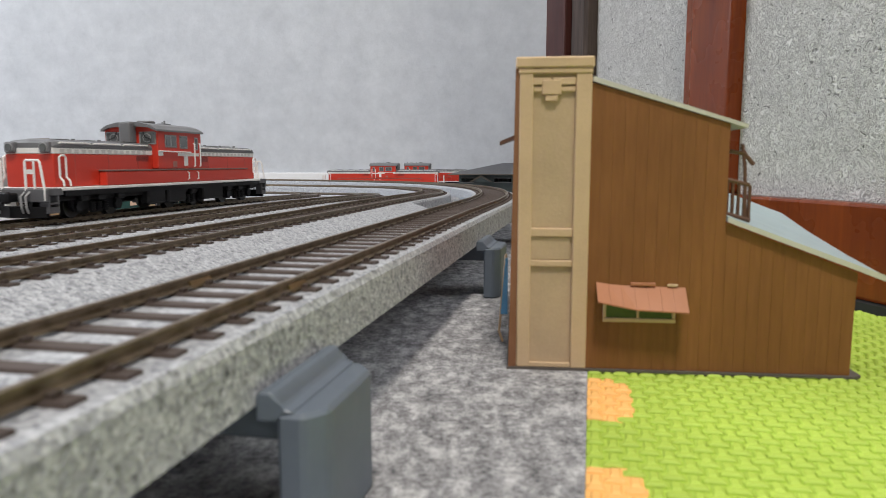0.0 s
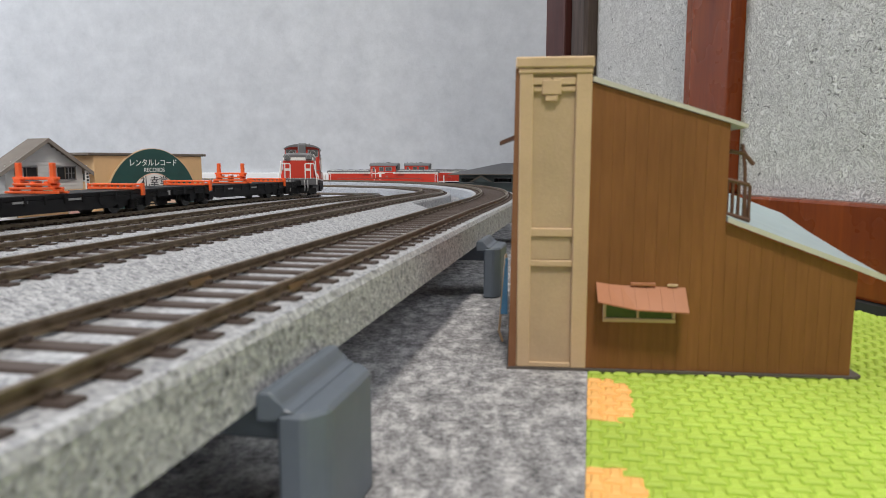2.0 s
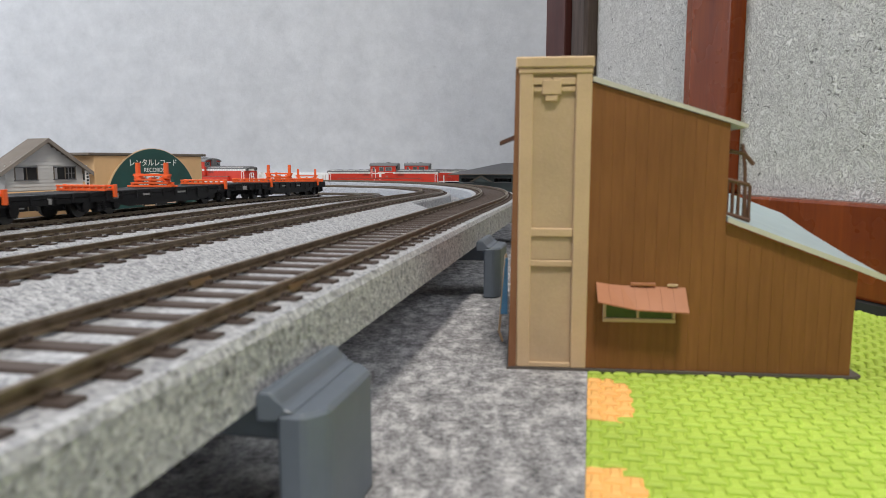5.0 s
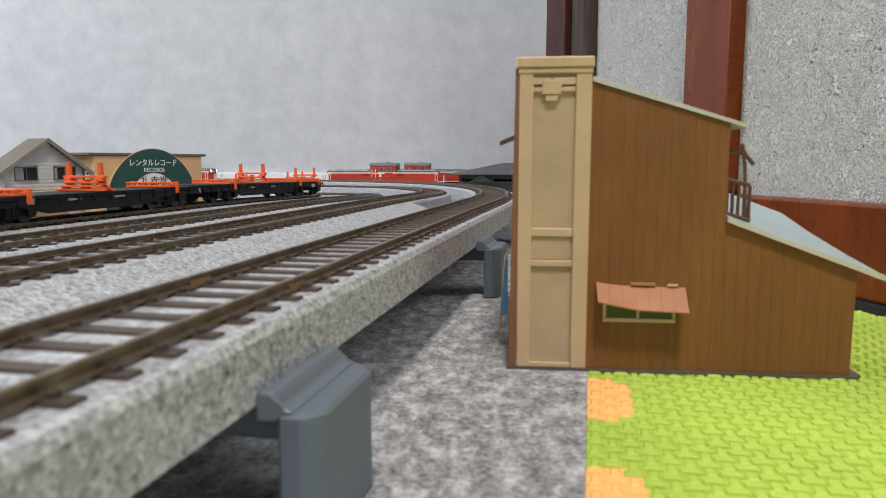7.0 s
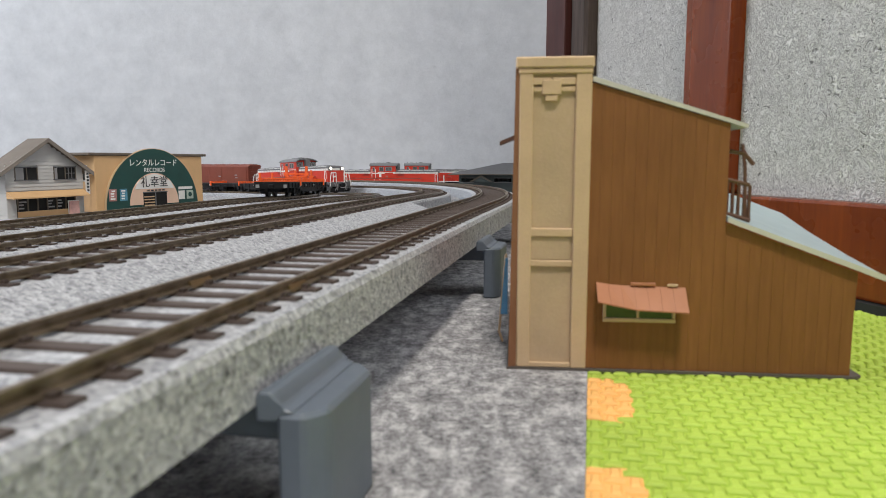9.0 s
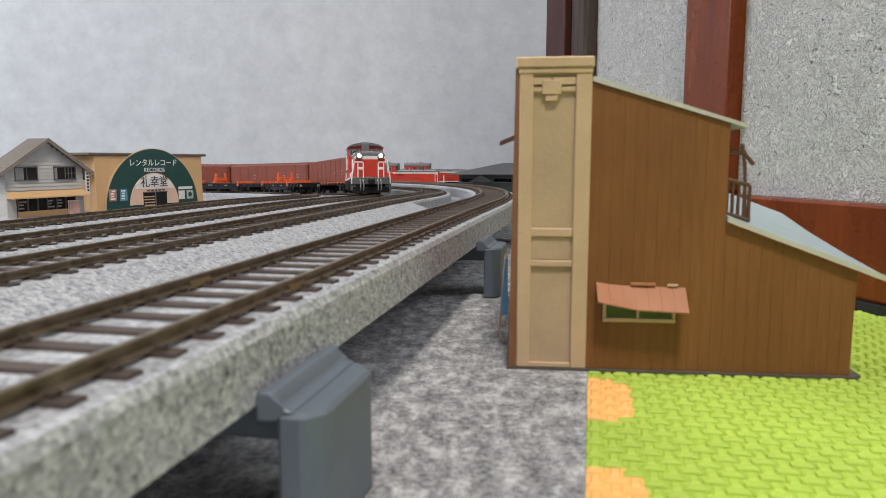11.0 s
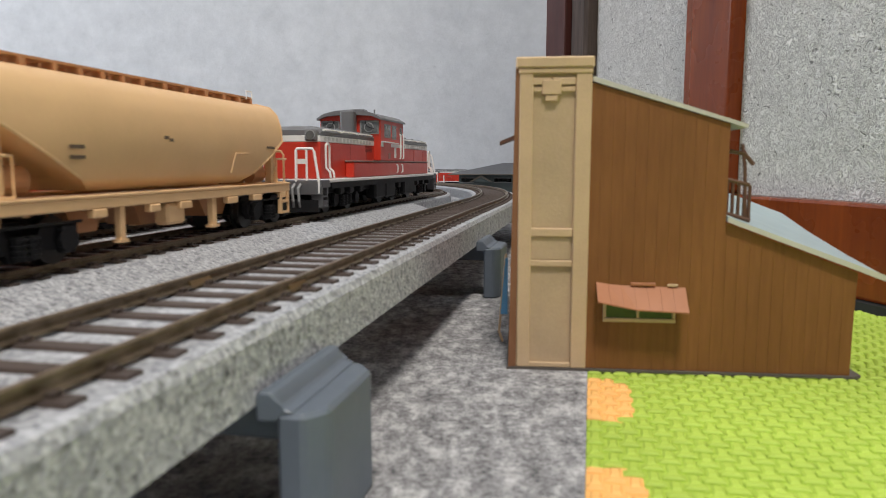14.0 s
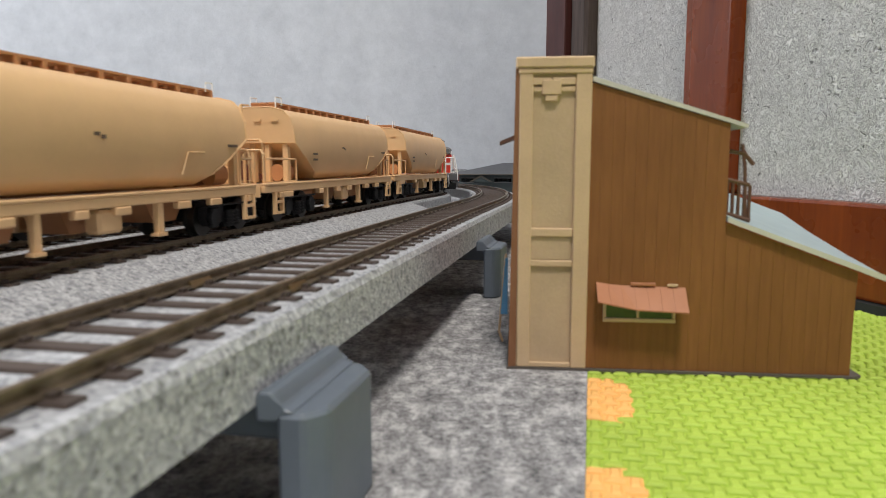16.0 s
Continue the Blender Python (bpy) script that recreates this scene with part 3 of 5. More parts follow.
# ---------------------------------------------------------------- record shop and house inside the loops
def record_shop():
    m = pose(-340.8 * MM, 689.7 * MM, 0, 0, 0, math.degrees(math.atan2(0.9098, 0.4151)))
    t = thing("record_shop", "tan model record shop with a big green record sign", "shop", m)
    W, D, H = 144.6, 62.0, 55.5
    part("wall", box(B(), 0, W, 0, D, 0, H, 0.4), TAN, t)
    part("roof", box(B(), -7, W + 6, -1.6, D + 3, H + 0.1, H + 2.8, 0.5), TILE, t, "thin brown overhanging roof")
    side = part("side_window", box(B(), -0.6, 0, 10, 17, 30, 46, 0.2), WHITE, t)
    part("pane", box(B(), -0.8, -0.55, 11, 16, 31.5, 44.5), GLASS, side)
    part("side_door", box(B(), -0.6, 0, 22, 34, 0, 18, 0.2), DARKWOOD, t)

    def half_disc(name, cx, r, y0, y1, mat, cz=0.0, label=""):
        pts = [(cx + r * math.cos(a), max(0.3, cz + r * math.sin(a))) for a in [math.pi * j / 48 for j in range(49)]]
        return part(name, prism(B(), pts, y0, y1, "y"), mat, t, label)
    part("disc_rim", prism(B(), [(71 + 62.6 * math.cos(a), max(0.3, 1 + 62.6 * math.sin(a))) for a in [math.pi * j / 48 for j in range(49)]], -2.6, -0.1, "y"), BEIGE, t)
    s = half_disc("record_sign", 71, 61.8, -3.0, -2.65, DISC, 1.0, "dark green half-record sign board")
    half_disc("record_label", 70.4, 33.0, -3.5, -3.05, PINK, 4.6, "pale peach record label")
    part("name_band", prism(B(), [(44, 21), (97, 21), (93, 28), (84, 34), (70.4, 37.2), (57, 34), (47.5, 28)], -3.8, -3.55, "y"), WHITE, t, "white band of the shop name")
    lettering("lettering", "レンタルレコード", 8.2, SIGNTEXT, t, pose(71 * MM, -3.2 * MM, 48 * MM))
    lettering("lettering", "RECORDS", 6.3, SIGNTEXT, t, pose(71.5 * MM, -3.2 * MM, 40.6 * MM))
    lettering("shop_name", "礼幸堂", 12.4, DARKTEXT, t, pose(70 * MM, -4.0 * MM, 27.6 * MM))
    bar = B()
    for i in range(5):
        box(bar, 60 + i * 5, 63.6 + i * 5, -3.8, -3.55, 18.6, 20.0)
    part("small_print", bar, DARKTEXT, t)
    d = part("entrance", box(B(), 54.5, 86.5, -3.75, -3.5, 0.3, 17.4), DEEPBLACK, t, "dark shop entrance")
    part("entrance_frame", box(B(), 54.0, 87, -4.4, -3.8, 17.0, 18.0), ROOFGREY, d)
    part("door_post", box(B(), 70, 71, -4.4, -3.8, 0.3, 16.9), ROOFGREY, d)
    sh = B()
    for z in (3, 6, 9, 12):
        box(sh, 55.5, 69, -4.1, -3.8, z, z + 1.3)
    part("shelf_goods", sh, BEIGE, d)
    for x, mat in ((17, POSTER_RED), (30, POSTER_BLUE)):
        part("poster", box(B(), x - 4.5, x + 4.5, -3.3, -3.02, 10, 22), mat, t)
        pc = B()
        for i in range(4):
            box(pc, x - 3.6 + random.uniform(0, 2), x + random.uniform(0.5, 3.6), -3.42, -3.32, 11.5 + 2.6 * i, 13 + 2.6 * i)
        part("poster_print", pc, SIGNTEXT, t)
    part("notice", box(B(), 104, 113, -3.3, -3.02, 8, 17.5), WHITE, t)
    part("notice", box(B(), 116, 126, -3.3, -3.02, 8, 17.5), painted("pale_green_poster", (0.45, 0.55, 0.48), 0.5, 0.2), t)
    part("notice_title", box(B(), 104, 125, -3.3, -3.02, 19, 22), WHITE, t)
    part("poster_mark", disc(B(), 121, -3.4, 13, 2.6, 0.2, "y"), DISC, t)


def clapboard_house():
    m = pose(-376.9 * MM, 606.2 * MM, 0, 0, 0, math.degrees(math.atan2(0.9388, 0.3445)))
    t = thing("clapboard_house", "grey clapboard two-storey model house with a shop front", "house", m)
    W, D, E, R = 80.6, 19.0, 43.5, 68.5
    mid = 41.0
    part("wall", prism(B(), [(0.4, 0), (W - 0.4, 0), (W - 0.4, E), (mid, R - 2), (0.4, E)], 0.4, D, "y"), CLAP, t)
    z = 24.0
    while z < R - 4:
        x0 = 0.0 if z < E else (z - E) / (R - 2 - E) * mid + 1
        x1 = W if z < E else W - (z - E) / (R - 2 - E) * (W - mid) - 1
        cuts = [(x0, x1)]
        if 31 < z < 44:
            cuts = [(x0, 8.8), (31.6, 48.4), (72.6, x1)]
        for a, b in cuts:
            if b - a > 1:
                part("clapboard", prism(B(), [(-0.35, z), (0.42, z), (0.42, z + 3.1), (0.15, z + 3.1)], a, b, "x"), CLAP, t)
        z += 3.2
    for a, b in ((0, 8.6), (71, 80.6)):
        for j in range(7):
            part("clapboard", prism(B(), [(-0.35, j * 2.5), (0.42, j * 2.5), (0.42, j * 2.5 + 2.4), (0.15, j * 2.5 + 2.4)], a, b, "x"), CLAP, t)
    for j in range(13):
        part("clapboard", prism(B(), [(-0.35, j * 3.2), (0.42, j * 3.2), (0.42, j * 3.2 + 3.1), (0.15, j * 3.2 + 3.1)], 0.5, D, "y"), CLAP, t)
    for s, x0, x1 in ((-1, -9, mid), (1, mid, W + 9)):
        za, zb = (E - 6.0, R) if s < 0 else (R, E - 6.0)
        r = part("roof", prism(B(), [(x0, za), (x1, zb), (x1, zb + 2.0), (x0, za + 2.0)], -4.6, D + 1, "y"), TILE, t, "brown-grey pitched roof")
        part("bargeboard", prism(B(), [(x0, za - 1.6), (x1, zb - 1.6), (x1, zb + 2.4), (x0, za + 2.4)], -5.4, -4.65, "y"), painted("brown_grey_trim", (0.22, 0.19, 0.16), 0.6, 0.1), r)
    for x0, x1, open_part in ((9, 31.2, 0), (48.7, 72.3, 1)):
        w = part("window", box(B(), x0, x1, -0.1, 0.35, 33.3, 44.2), DEEPBLACK, t, "dark window with open sashes")
        part("frame", box(B(), x0 - 0.6, x1 + 0.6, -1.0, 0.2, 44.25, 45.1), ROOFGREY, w)
        part("sill", box(B(), x0 - 0.6, x1 + 0.6, -1.2, 0.2, 32.4, 33.25), ROOFGREY, w)
        for x in (x0 - 0.3, (x0 + x1) / 2, x1 - 0.3):
            part("frame", box(B(), x, x + 0.7, -0.8, -0.1, 33.3, 44.2), TILE, w)
        if open_part:
            for x in (x1 - 8, x1 - 4.5):
                part("glazing_bar", box(B(), x, x + 0.5, -0.6, -0.12, 33.3, 44.2), ROOFGREY, w)
            part("glazing_bar", box(B(), x1 - 11, x1 - 0.4, -0.6, -0.12, 38.4, 38.9), ROOFGREY, w)
            part("curtain", box(B(), x0 + 0.6, x0 + 3.5, -0.5, -0.12, 33.6, 43.8), STEELGREY, w)
        else:
            part("curtain", box(B(), x0 + 0.6, x0 + 8.5, -0.5, -0.12, 33.6, 43.8), STEELGREY, w)
    part("awning", prism(B(), [(0.3, 23.2), (-8.5, 18.2), (-8.5, 17.0), (0.3, 17.4)], 0, W, "x"), TAN, t, "tan sloping shop awning")
    sh = part("shop_front", box(B(), 9, 70.6, -0.05, 0.3, 0.3, 17.3), DEEPBLACK, t, "dark glazed shop front in a tan frame")
    part("plinth", box(B(), 9, 70.6, -0.9, -0.08, 0.3, 5.4), TAN, sh)
    for x in (9, 19, 29, 39, 49, 59, 69.6):
        part("post", box(B(), x, x + 1.1, -0.9, -0.08, 5.5, 17.2), TILE, sh)
    goods = B()
    for x in (11, 40, 50.5):
        for z in (7.5, 10.5, 13):
            box(goods, x, x + random.uniform(4, 7.5), -0.35, -0.08, z, z + 1.4)
    part("shelf_goods", goods, STEELGREY, sh)
    part("notice_board", box(B(), 61, 72, -3.4, -2.4, 0.3, 12.2), painted("pink_patterned_poster", (0.78, 0.42, 0.38), 0.5, 0.45, grain=300), t, "pink and white printed notice board")
    part("notice_frame", box(B(), 60.4, 72.6, -2.35, -1.8, 0, 13.0), WHITE, t)
    v = part("hanging_sign", box(B(), 81.2, 85.6, -3.5, -2.6, 18.5, 41), WHITE, t, "white vertical shop sign")
    bars = B()
    for j in range(6):
        box(bars, 82.2, 84.6, -3.75, -3.55, 21 + j * 3.2, 23 + j * 3.2)
    part("sign_bars", bars, DARKTEXT, v)


record_shop()
clapboard_house()


def station():
    m = pose(60 * MM, 1150 * MM, 0, 0, 0, -4)
    t = thing("station_building", "dark grey model station with a broad hipped roof", "station", m)
    part("wall", box(B(), -34, 150, 0, 90, 0, 30, 0.5), STATIONWALL, t)
    bm = B()
    base = [(-50, -16, 30.1), (166, -16, 30.1), (166, 106, 30.1), (-50, 106, 30.1)]
    lo = [bm.verts.new(p) for p in base]
    hi = [bm.verts.new(p) for p in ((38, 40, 48), (90, 40, 48))]
    for f in ((lo[0], lo[1], hi[1], hi[0]), (lo[1], lo[2], hi[1]), (lo[2], lo[3], hi[0], hi[1]), (lo[3], lo[0], hi[0])):
        bm.faces.new(f)
    bm.faces.new(lo[::-1])
    part("roof", bm, STATIONROOF, t)
    part("eave", box(B(), -51, 167, -17, 107, 28.6, 30.0, 0.3), TILE, t)
    part("porch", prism(B(), [(-12, 18), (16, 18), (2, 25.5)], -14, 0, "y"), STATIONWALL, t)
    part("porch_roof", prism(B(), [(-15, 17), (2, 26.2), (19, 17), (19, 18.4), (2, 27.8), (-15, 18.4)], -16, 0, "y"), TILE, t)
    for x in (-30, -23, -16, 24, 31, 38, 45):
        w = part("window", box(B(), x, x + 6.4, -0.5, 0, 17, 23), GLASS, t)
        part("frame", box(B(), x - 0.5, x + 6.9, -0.9, -0.1, 23.1, 24), STEELGREY, w)
        part("frame", box(B(), x - 0.5, x + 6.9, -0.9, -0.1, 16, 16.9), STEELGREY, w)


station()


# ---------------------------------------------------------------- rolling stock; each stands on the rail tops, facing +y
GRILLE = painted("dark_red_grille", (0.20, 0.025, 0.018), 0.5)
DULLRED = painted("dull_red_paint", (0.40, 0.06, 0.04), 0.5)


def wheelset(parent, y, r=5.4, sleeve=True):
    w = B()
    for s in (-1, 1):
        disc(w, s * 8.1, y, r - 0.2, r, 2.2, "x", 20)
        disc(w, s * 7.0, y, r - 0.2, r + 0.7, 0.6, "x", 20)
    disc(w, 0, y, r - 0.2, 1.2, 15, "x", 8)
    part("wheelset", w, WHEEL, parent)


def bogie(parent, y, base, r=5.4, wide=12.5, heavy=True):
    b = part("bogie", box(B(), -7, 7, y - base / 2 - 3, y + base / 2 + 3, r, r + 4), BLACK, parent)
    for dy in (-base / 2, base / 2):
        wheelset(b, y + dy, r)
    f = B()
    for s in (-1, 1):
        x0, x1 = (wide - 1.8, wide) if s > 0 else (-wide, -wide + 1.8)
        prism(f, [(y - base / 2 - 4, r), (y - base / 2 - 4, r + 3.2), (y - 5, r + 3.6), (y - 3.5, r + 1.2), (y + 3.5, r + 1.2), (y + 5, r + 3.6), (y + base / 2 + 4, r + 3.2), (y + base / 2 + 4, r),
                  (y + base / 2 + 2, r - 2.4), (y + 4.5, r - 1.6), (y + 3.6, r - 3.4), (y - 3.6, r - 3.4), (y - 4.5, r - 1.6), (y - base / 2 - 2, r - 2.4)], x0, x1, "x")
        for dy in (-base / 2, base / 2):
            disc(f, s * (wide + 0.6), y + dy, r, 2.6, 2.0, "x", 12)
            box(f, s * (wide + 0.5) - 1.0, s * (wide + 0.5) + 1.0, y + dy - 1.9, y + dy + 1.9, r - 2.8, r + 3.0, 0.4)
        for dy in ((-4.4, 0, 4.4) if heavy else (-1.6, 1.6)):
            disc(f, s * (wide + 0.3), y + dy, r - 0.6, 1.5, 4.6, "z", 10)
            for q in range(4):
                disc(f, s * (wide + 0.3), y + dy, r - 2.2 + q * 1.1, 1.9, 0.4, "z", 10)
        rod(f, [(s * (wide + 1.2), y - base / 2 - 4, r + 3.6), (s * (wide + 1.2), y + base / 2 + 4, r + 3.6)], 0.35, 5)
    part("side_frame", f, BLACK, b)
    return b


LAMP_X = 9.0


def hood(parent, y0, y1, cap):
    """One engine hood; cap: the end (-1 or +1) with the lamps."""
    hw = 12.6
    low, band0, band1, top = 14.6, 29.6, 32.2, 36.0
    red = part("hood", box(B(), -hw, hw, y0, y1, low, band0, 0.5, 2), RED, parent)
    part("white_band", box(B(), -hw - 0.06, hw + 0.06, y0 - (0.06 if cap < 0 else 0), y1 + (0.06 if cap > 0 else 0), band0, band1, 0.2), WHITE, red, "white paint band")
    prof = [(-hw - 0.1, band1), (-hw - 0.1, 33.6), (-hw + 0.9, 35.0), (-hw + 2.8, 35.8), (0, top + 0.3), (hw - 2.8, 35.8), (hw - 0.9, 35.0), (hw + 0.1, 33.6), (hw + 0.1, band1)]
    sec = []
    ys = [y0, y0 + 1.0, y0 + 3.0, y1 - 3.0, y1 - 1.0, y1]
    drop = {y0: 0.55, y0 + 1.0: 0.85, y1 - 1.0: 0.85, y1: 0.55}
    for y in ys:
        k = drop.get(y, 1.0)
        if (cap < 0 and y > y1 - 3.5) or (cap > 0 and y < y0 + 3.5):
            k = 1.0
        sec.append([(x, y, band1 + (z - band1) * k) for x, z in prof])
    part("hood_roof", loft(B(), sec), ROOFGREY, red, "grey hood roof")
    # white grab rails along the roof edges, interrupted at the panel joints
    for s in (-1, 1):
        n = 3
        for i in range(n):
            a, b = y0 + 3 + (y1 - y0 - 6) * i / n + 0.8, y0 + 3 + (y1 - y0 - 6) * (i + 1) / n - 0.8
            part("grab_rail", rod(B(), [(s * (hw - 0.4), a, 34.2), (s * (hw + 0.35), a + 0.8, 34.6), (s * (hw + 0.35), b - 0.8, 34.6), (s * (hw - 0.4), b, 34.2)], 0.36, 6), WHITE, red, "white wire grab rail")
    # louvres in the white band and panel joints
    n = int((y1 - y0) / 5)
    for s in (-1, 1):
        for i in range(n):
            y = y0 + 4 + i * (y1 - y0 - 8) / n
            part("louvre", box(B(), s * (hw + 0.12) - 0.1, s * (hw + 0.12) + 0.1, y, y + 2.6, band0 + 0.5, band1 - 0.5), LOUVRE, red)
    for s in (-1, 1):
        for f in (0.18, 0.5, 0.82):
            y = y0 + (y1 - y0) * f
            part("panel_joint", box(B(), s * hw - 0.12, s * hw + 0.12, y, y + 0.35, low + 1, band0 - 0.3), DULLRED, red)
    for s in (-1, 1):
        gr = B()
        y = y1 - 14 if cap < 0 else y0 + 3
        for q in range(5):
            box(gr, s * hw - 0.15, s * hw + 0.15, y, y + 10, 26.4 + q * 0.62, 26.4 + q * 0.62 + 0.36)
        part("side_grille", gr, GRILLE, red)
    # roof details
    rd = B()
    for i in range(3):
        y = y0 + (y1 - y0) * (0.25 + 0.25 * i)
        box(rd, -3.5, 3.5, y - 4, y + 4, 36.0, 36.7, 0.3)
        disc(rd, 6.5, y + 2, 36.3, 0.9, 1.0, "z", 10)
    part("roof_hatch", rd, ROOFGREY, red)
    # headlamps at the upper corners
    y = y0 if cap < 0 else y1
    for s in (-1, 1):
        h = part("lamp_housing", box(B(), s * LAMP_X - 2.7, s * LAMP_X + 2.7, y - 1.6, y + 1.6, 29.9, 34.9, 0.8, 2), ROOFGREY, red, "grey headlamp housing")
        part("headlamp_rim", disc(B(), s * LAMP_X, y + cap * 1.6, 32.3, 2.1, 0.5, "y", 18), STEELGREY, h)
        part("headlamp", disc(B(), s * LAMP_X, y + cap * 1.95, 32.3, 1.75, 0.3, "y", 18), CABGLASS, h)
    return red


def end_gear(parent, cap):
    """Platform, coupler, steps and white handrails of one end."""
    y = cap * 95
    e = cap * 104
    pl = part("end_platform", box(B(), -16.8, 16.8, min(y, e), max(y, e), 11.2, 14.3, 0.3), DARKGREY, parent, "dark grey end platform")
    part("buffer_beam", box(B(), -16.8, 16.8, min(e, e + cap * 1.2), max(e, e + cap * 1.2), 8.4, 14.2, 0.3), DARKGREY, pl)
    for s in (-1, 1):
        st = B()
        for z in (3.4, 7.4):
            box(st, s * 14.4 - 2.4, s * 14.4 + 2.4, min(e - cap * 6, e), max(e - cap * 6, e), z, z + 0.7)
        for yy in (e - cap * 6, e - cap * 0.7):
            box(st, s * 14.4 - 2.4, s * 14.4 + 2.4, min(yy, yy + cap * 0.6), max(yy, yy + cap * 0.6), 3.4, 11.2)
        box(st, s * 16.0 - 0.5, s * 16.0 + 0.5, min(e - cap * 6, e), max(e - cap * 6, e), 3.4, 6.2)
        part("step", st, DARKGREY, pl)
    c = B()
    box(c, -2.0, 2.0, min(e, cap * 111.5), max(e, cap * 111.5), 8.6, 12.4, 0.6)
    box(c, -3.0, 3.0, min(cap * 109, cap * 112.3), max(cap * 109, cap * 112.3), 8.0, 13.0, 0.8)
    part("coupler", c, BLACK, pl)
    h = B()
    for s in (-1, 1):
        rod(h, [(s * 15.8, e + cap * 0.8, 9), (s * 15.8, e + cap * 1.0, 13.5), (s * 13.8, e + cap * 0.6, 25.6), (s * 13.2, e + cap * 0.6, 26.6), (s * 6.6, e + cap * 0.6, 26.6), (s * 6.2, e + cap * 0.6, 25.8), (s * 6.2, e + cap * 0.8, 13.5)], 0.55, 6)
        rod(h, [(s * 10.6, e + cap * 0.6, 13.5), (s * 10.6, e + cap * 0.6, 26.6)], 0.5, 6)
        box(h, s * 8.4 - 2.2, s * 8.4 + 2.2, e + cap * 0.6 - 0.25, e + cap * 0.6 + 0.25, 20.6, 22.6)
        # tall grab irons at the hood corners
        yy = cap * 94
        rod(h, [(s * 16.6, yy, 15), (s * 16.2, yy, 17.5), (s * 14.6, yy, 19), (s * 14.6, yy, 28), (s * 14.6, yy - cap * 1.2, 28.8), (s * 14.6, yy - cap * 3.0, 28.8), (s * 14.6, yy - cap * 4.0, 28), (s * 14.6, yy - cap * 4.0, 19), (s * 16.2, yy - cap * 4.0, 17.5), (s * 16.6, yy - cap * 4.0, 15)], 0.5, 6)
    part("handrail", h, WHITE, pl, "white wire end handrail")
    hs = B()
    for x in (-9, -6.5, 5.5, 8):
        rod(hs, [(x, e + cap * 0.6, 13), (x, e + cap * 3.4, 11), (x + 0.4, e + cap * 3.6, 6), (x, e + cap * 2.2, 3.6)], 0.55, 5)
    part("brake_hose", hs, STEELGREY, pl)
    part("snow_plough", prism(B(), [(-15, e), (0, e + cap * 4), (15, e), (15, e - cap * 2), (-15, e - cap * 2)], 1.6, 6.4, "z"), BLACK, pl)


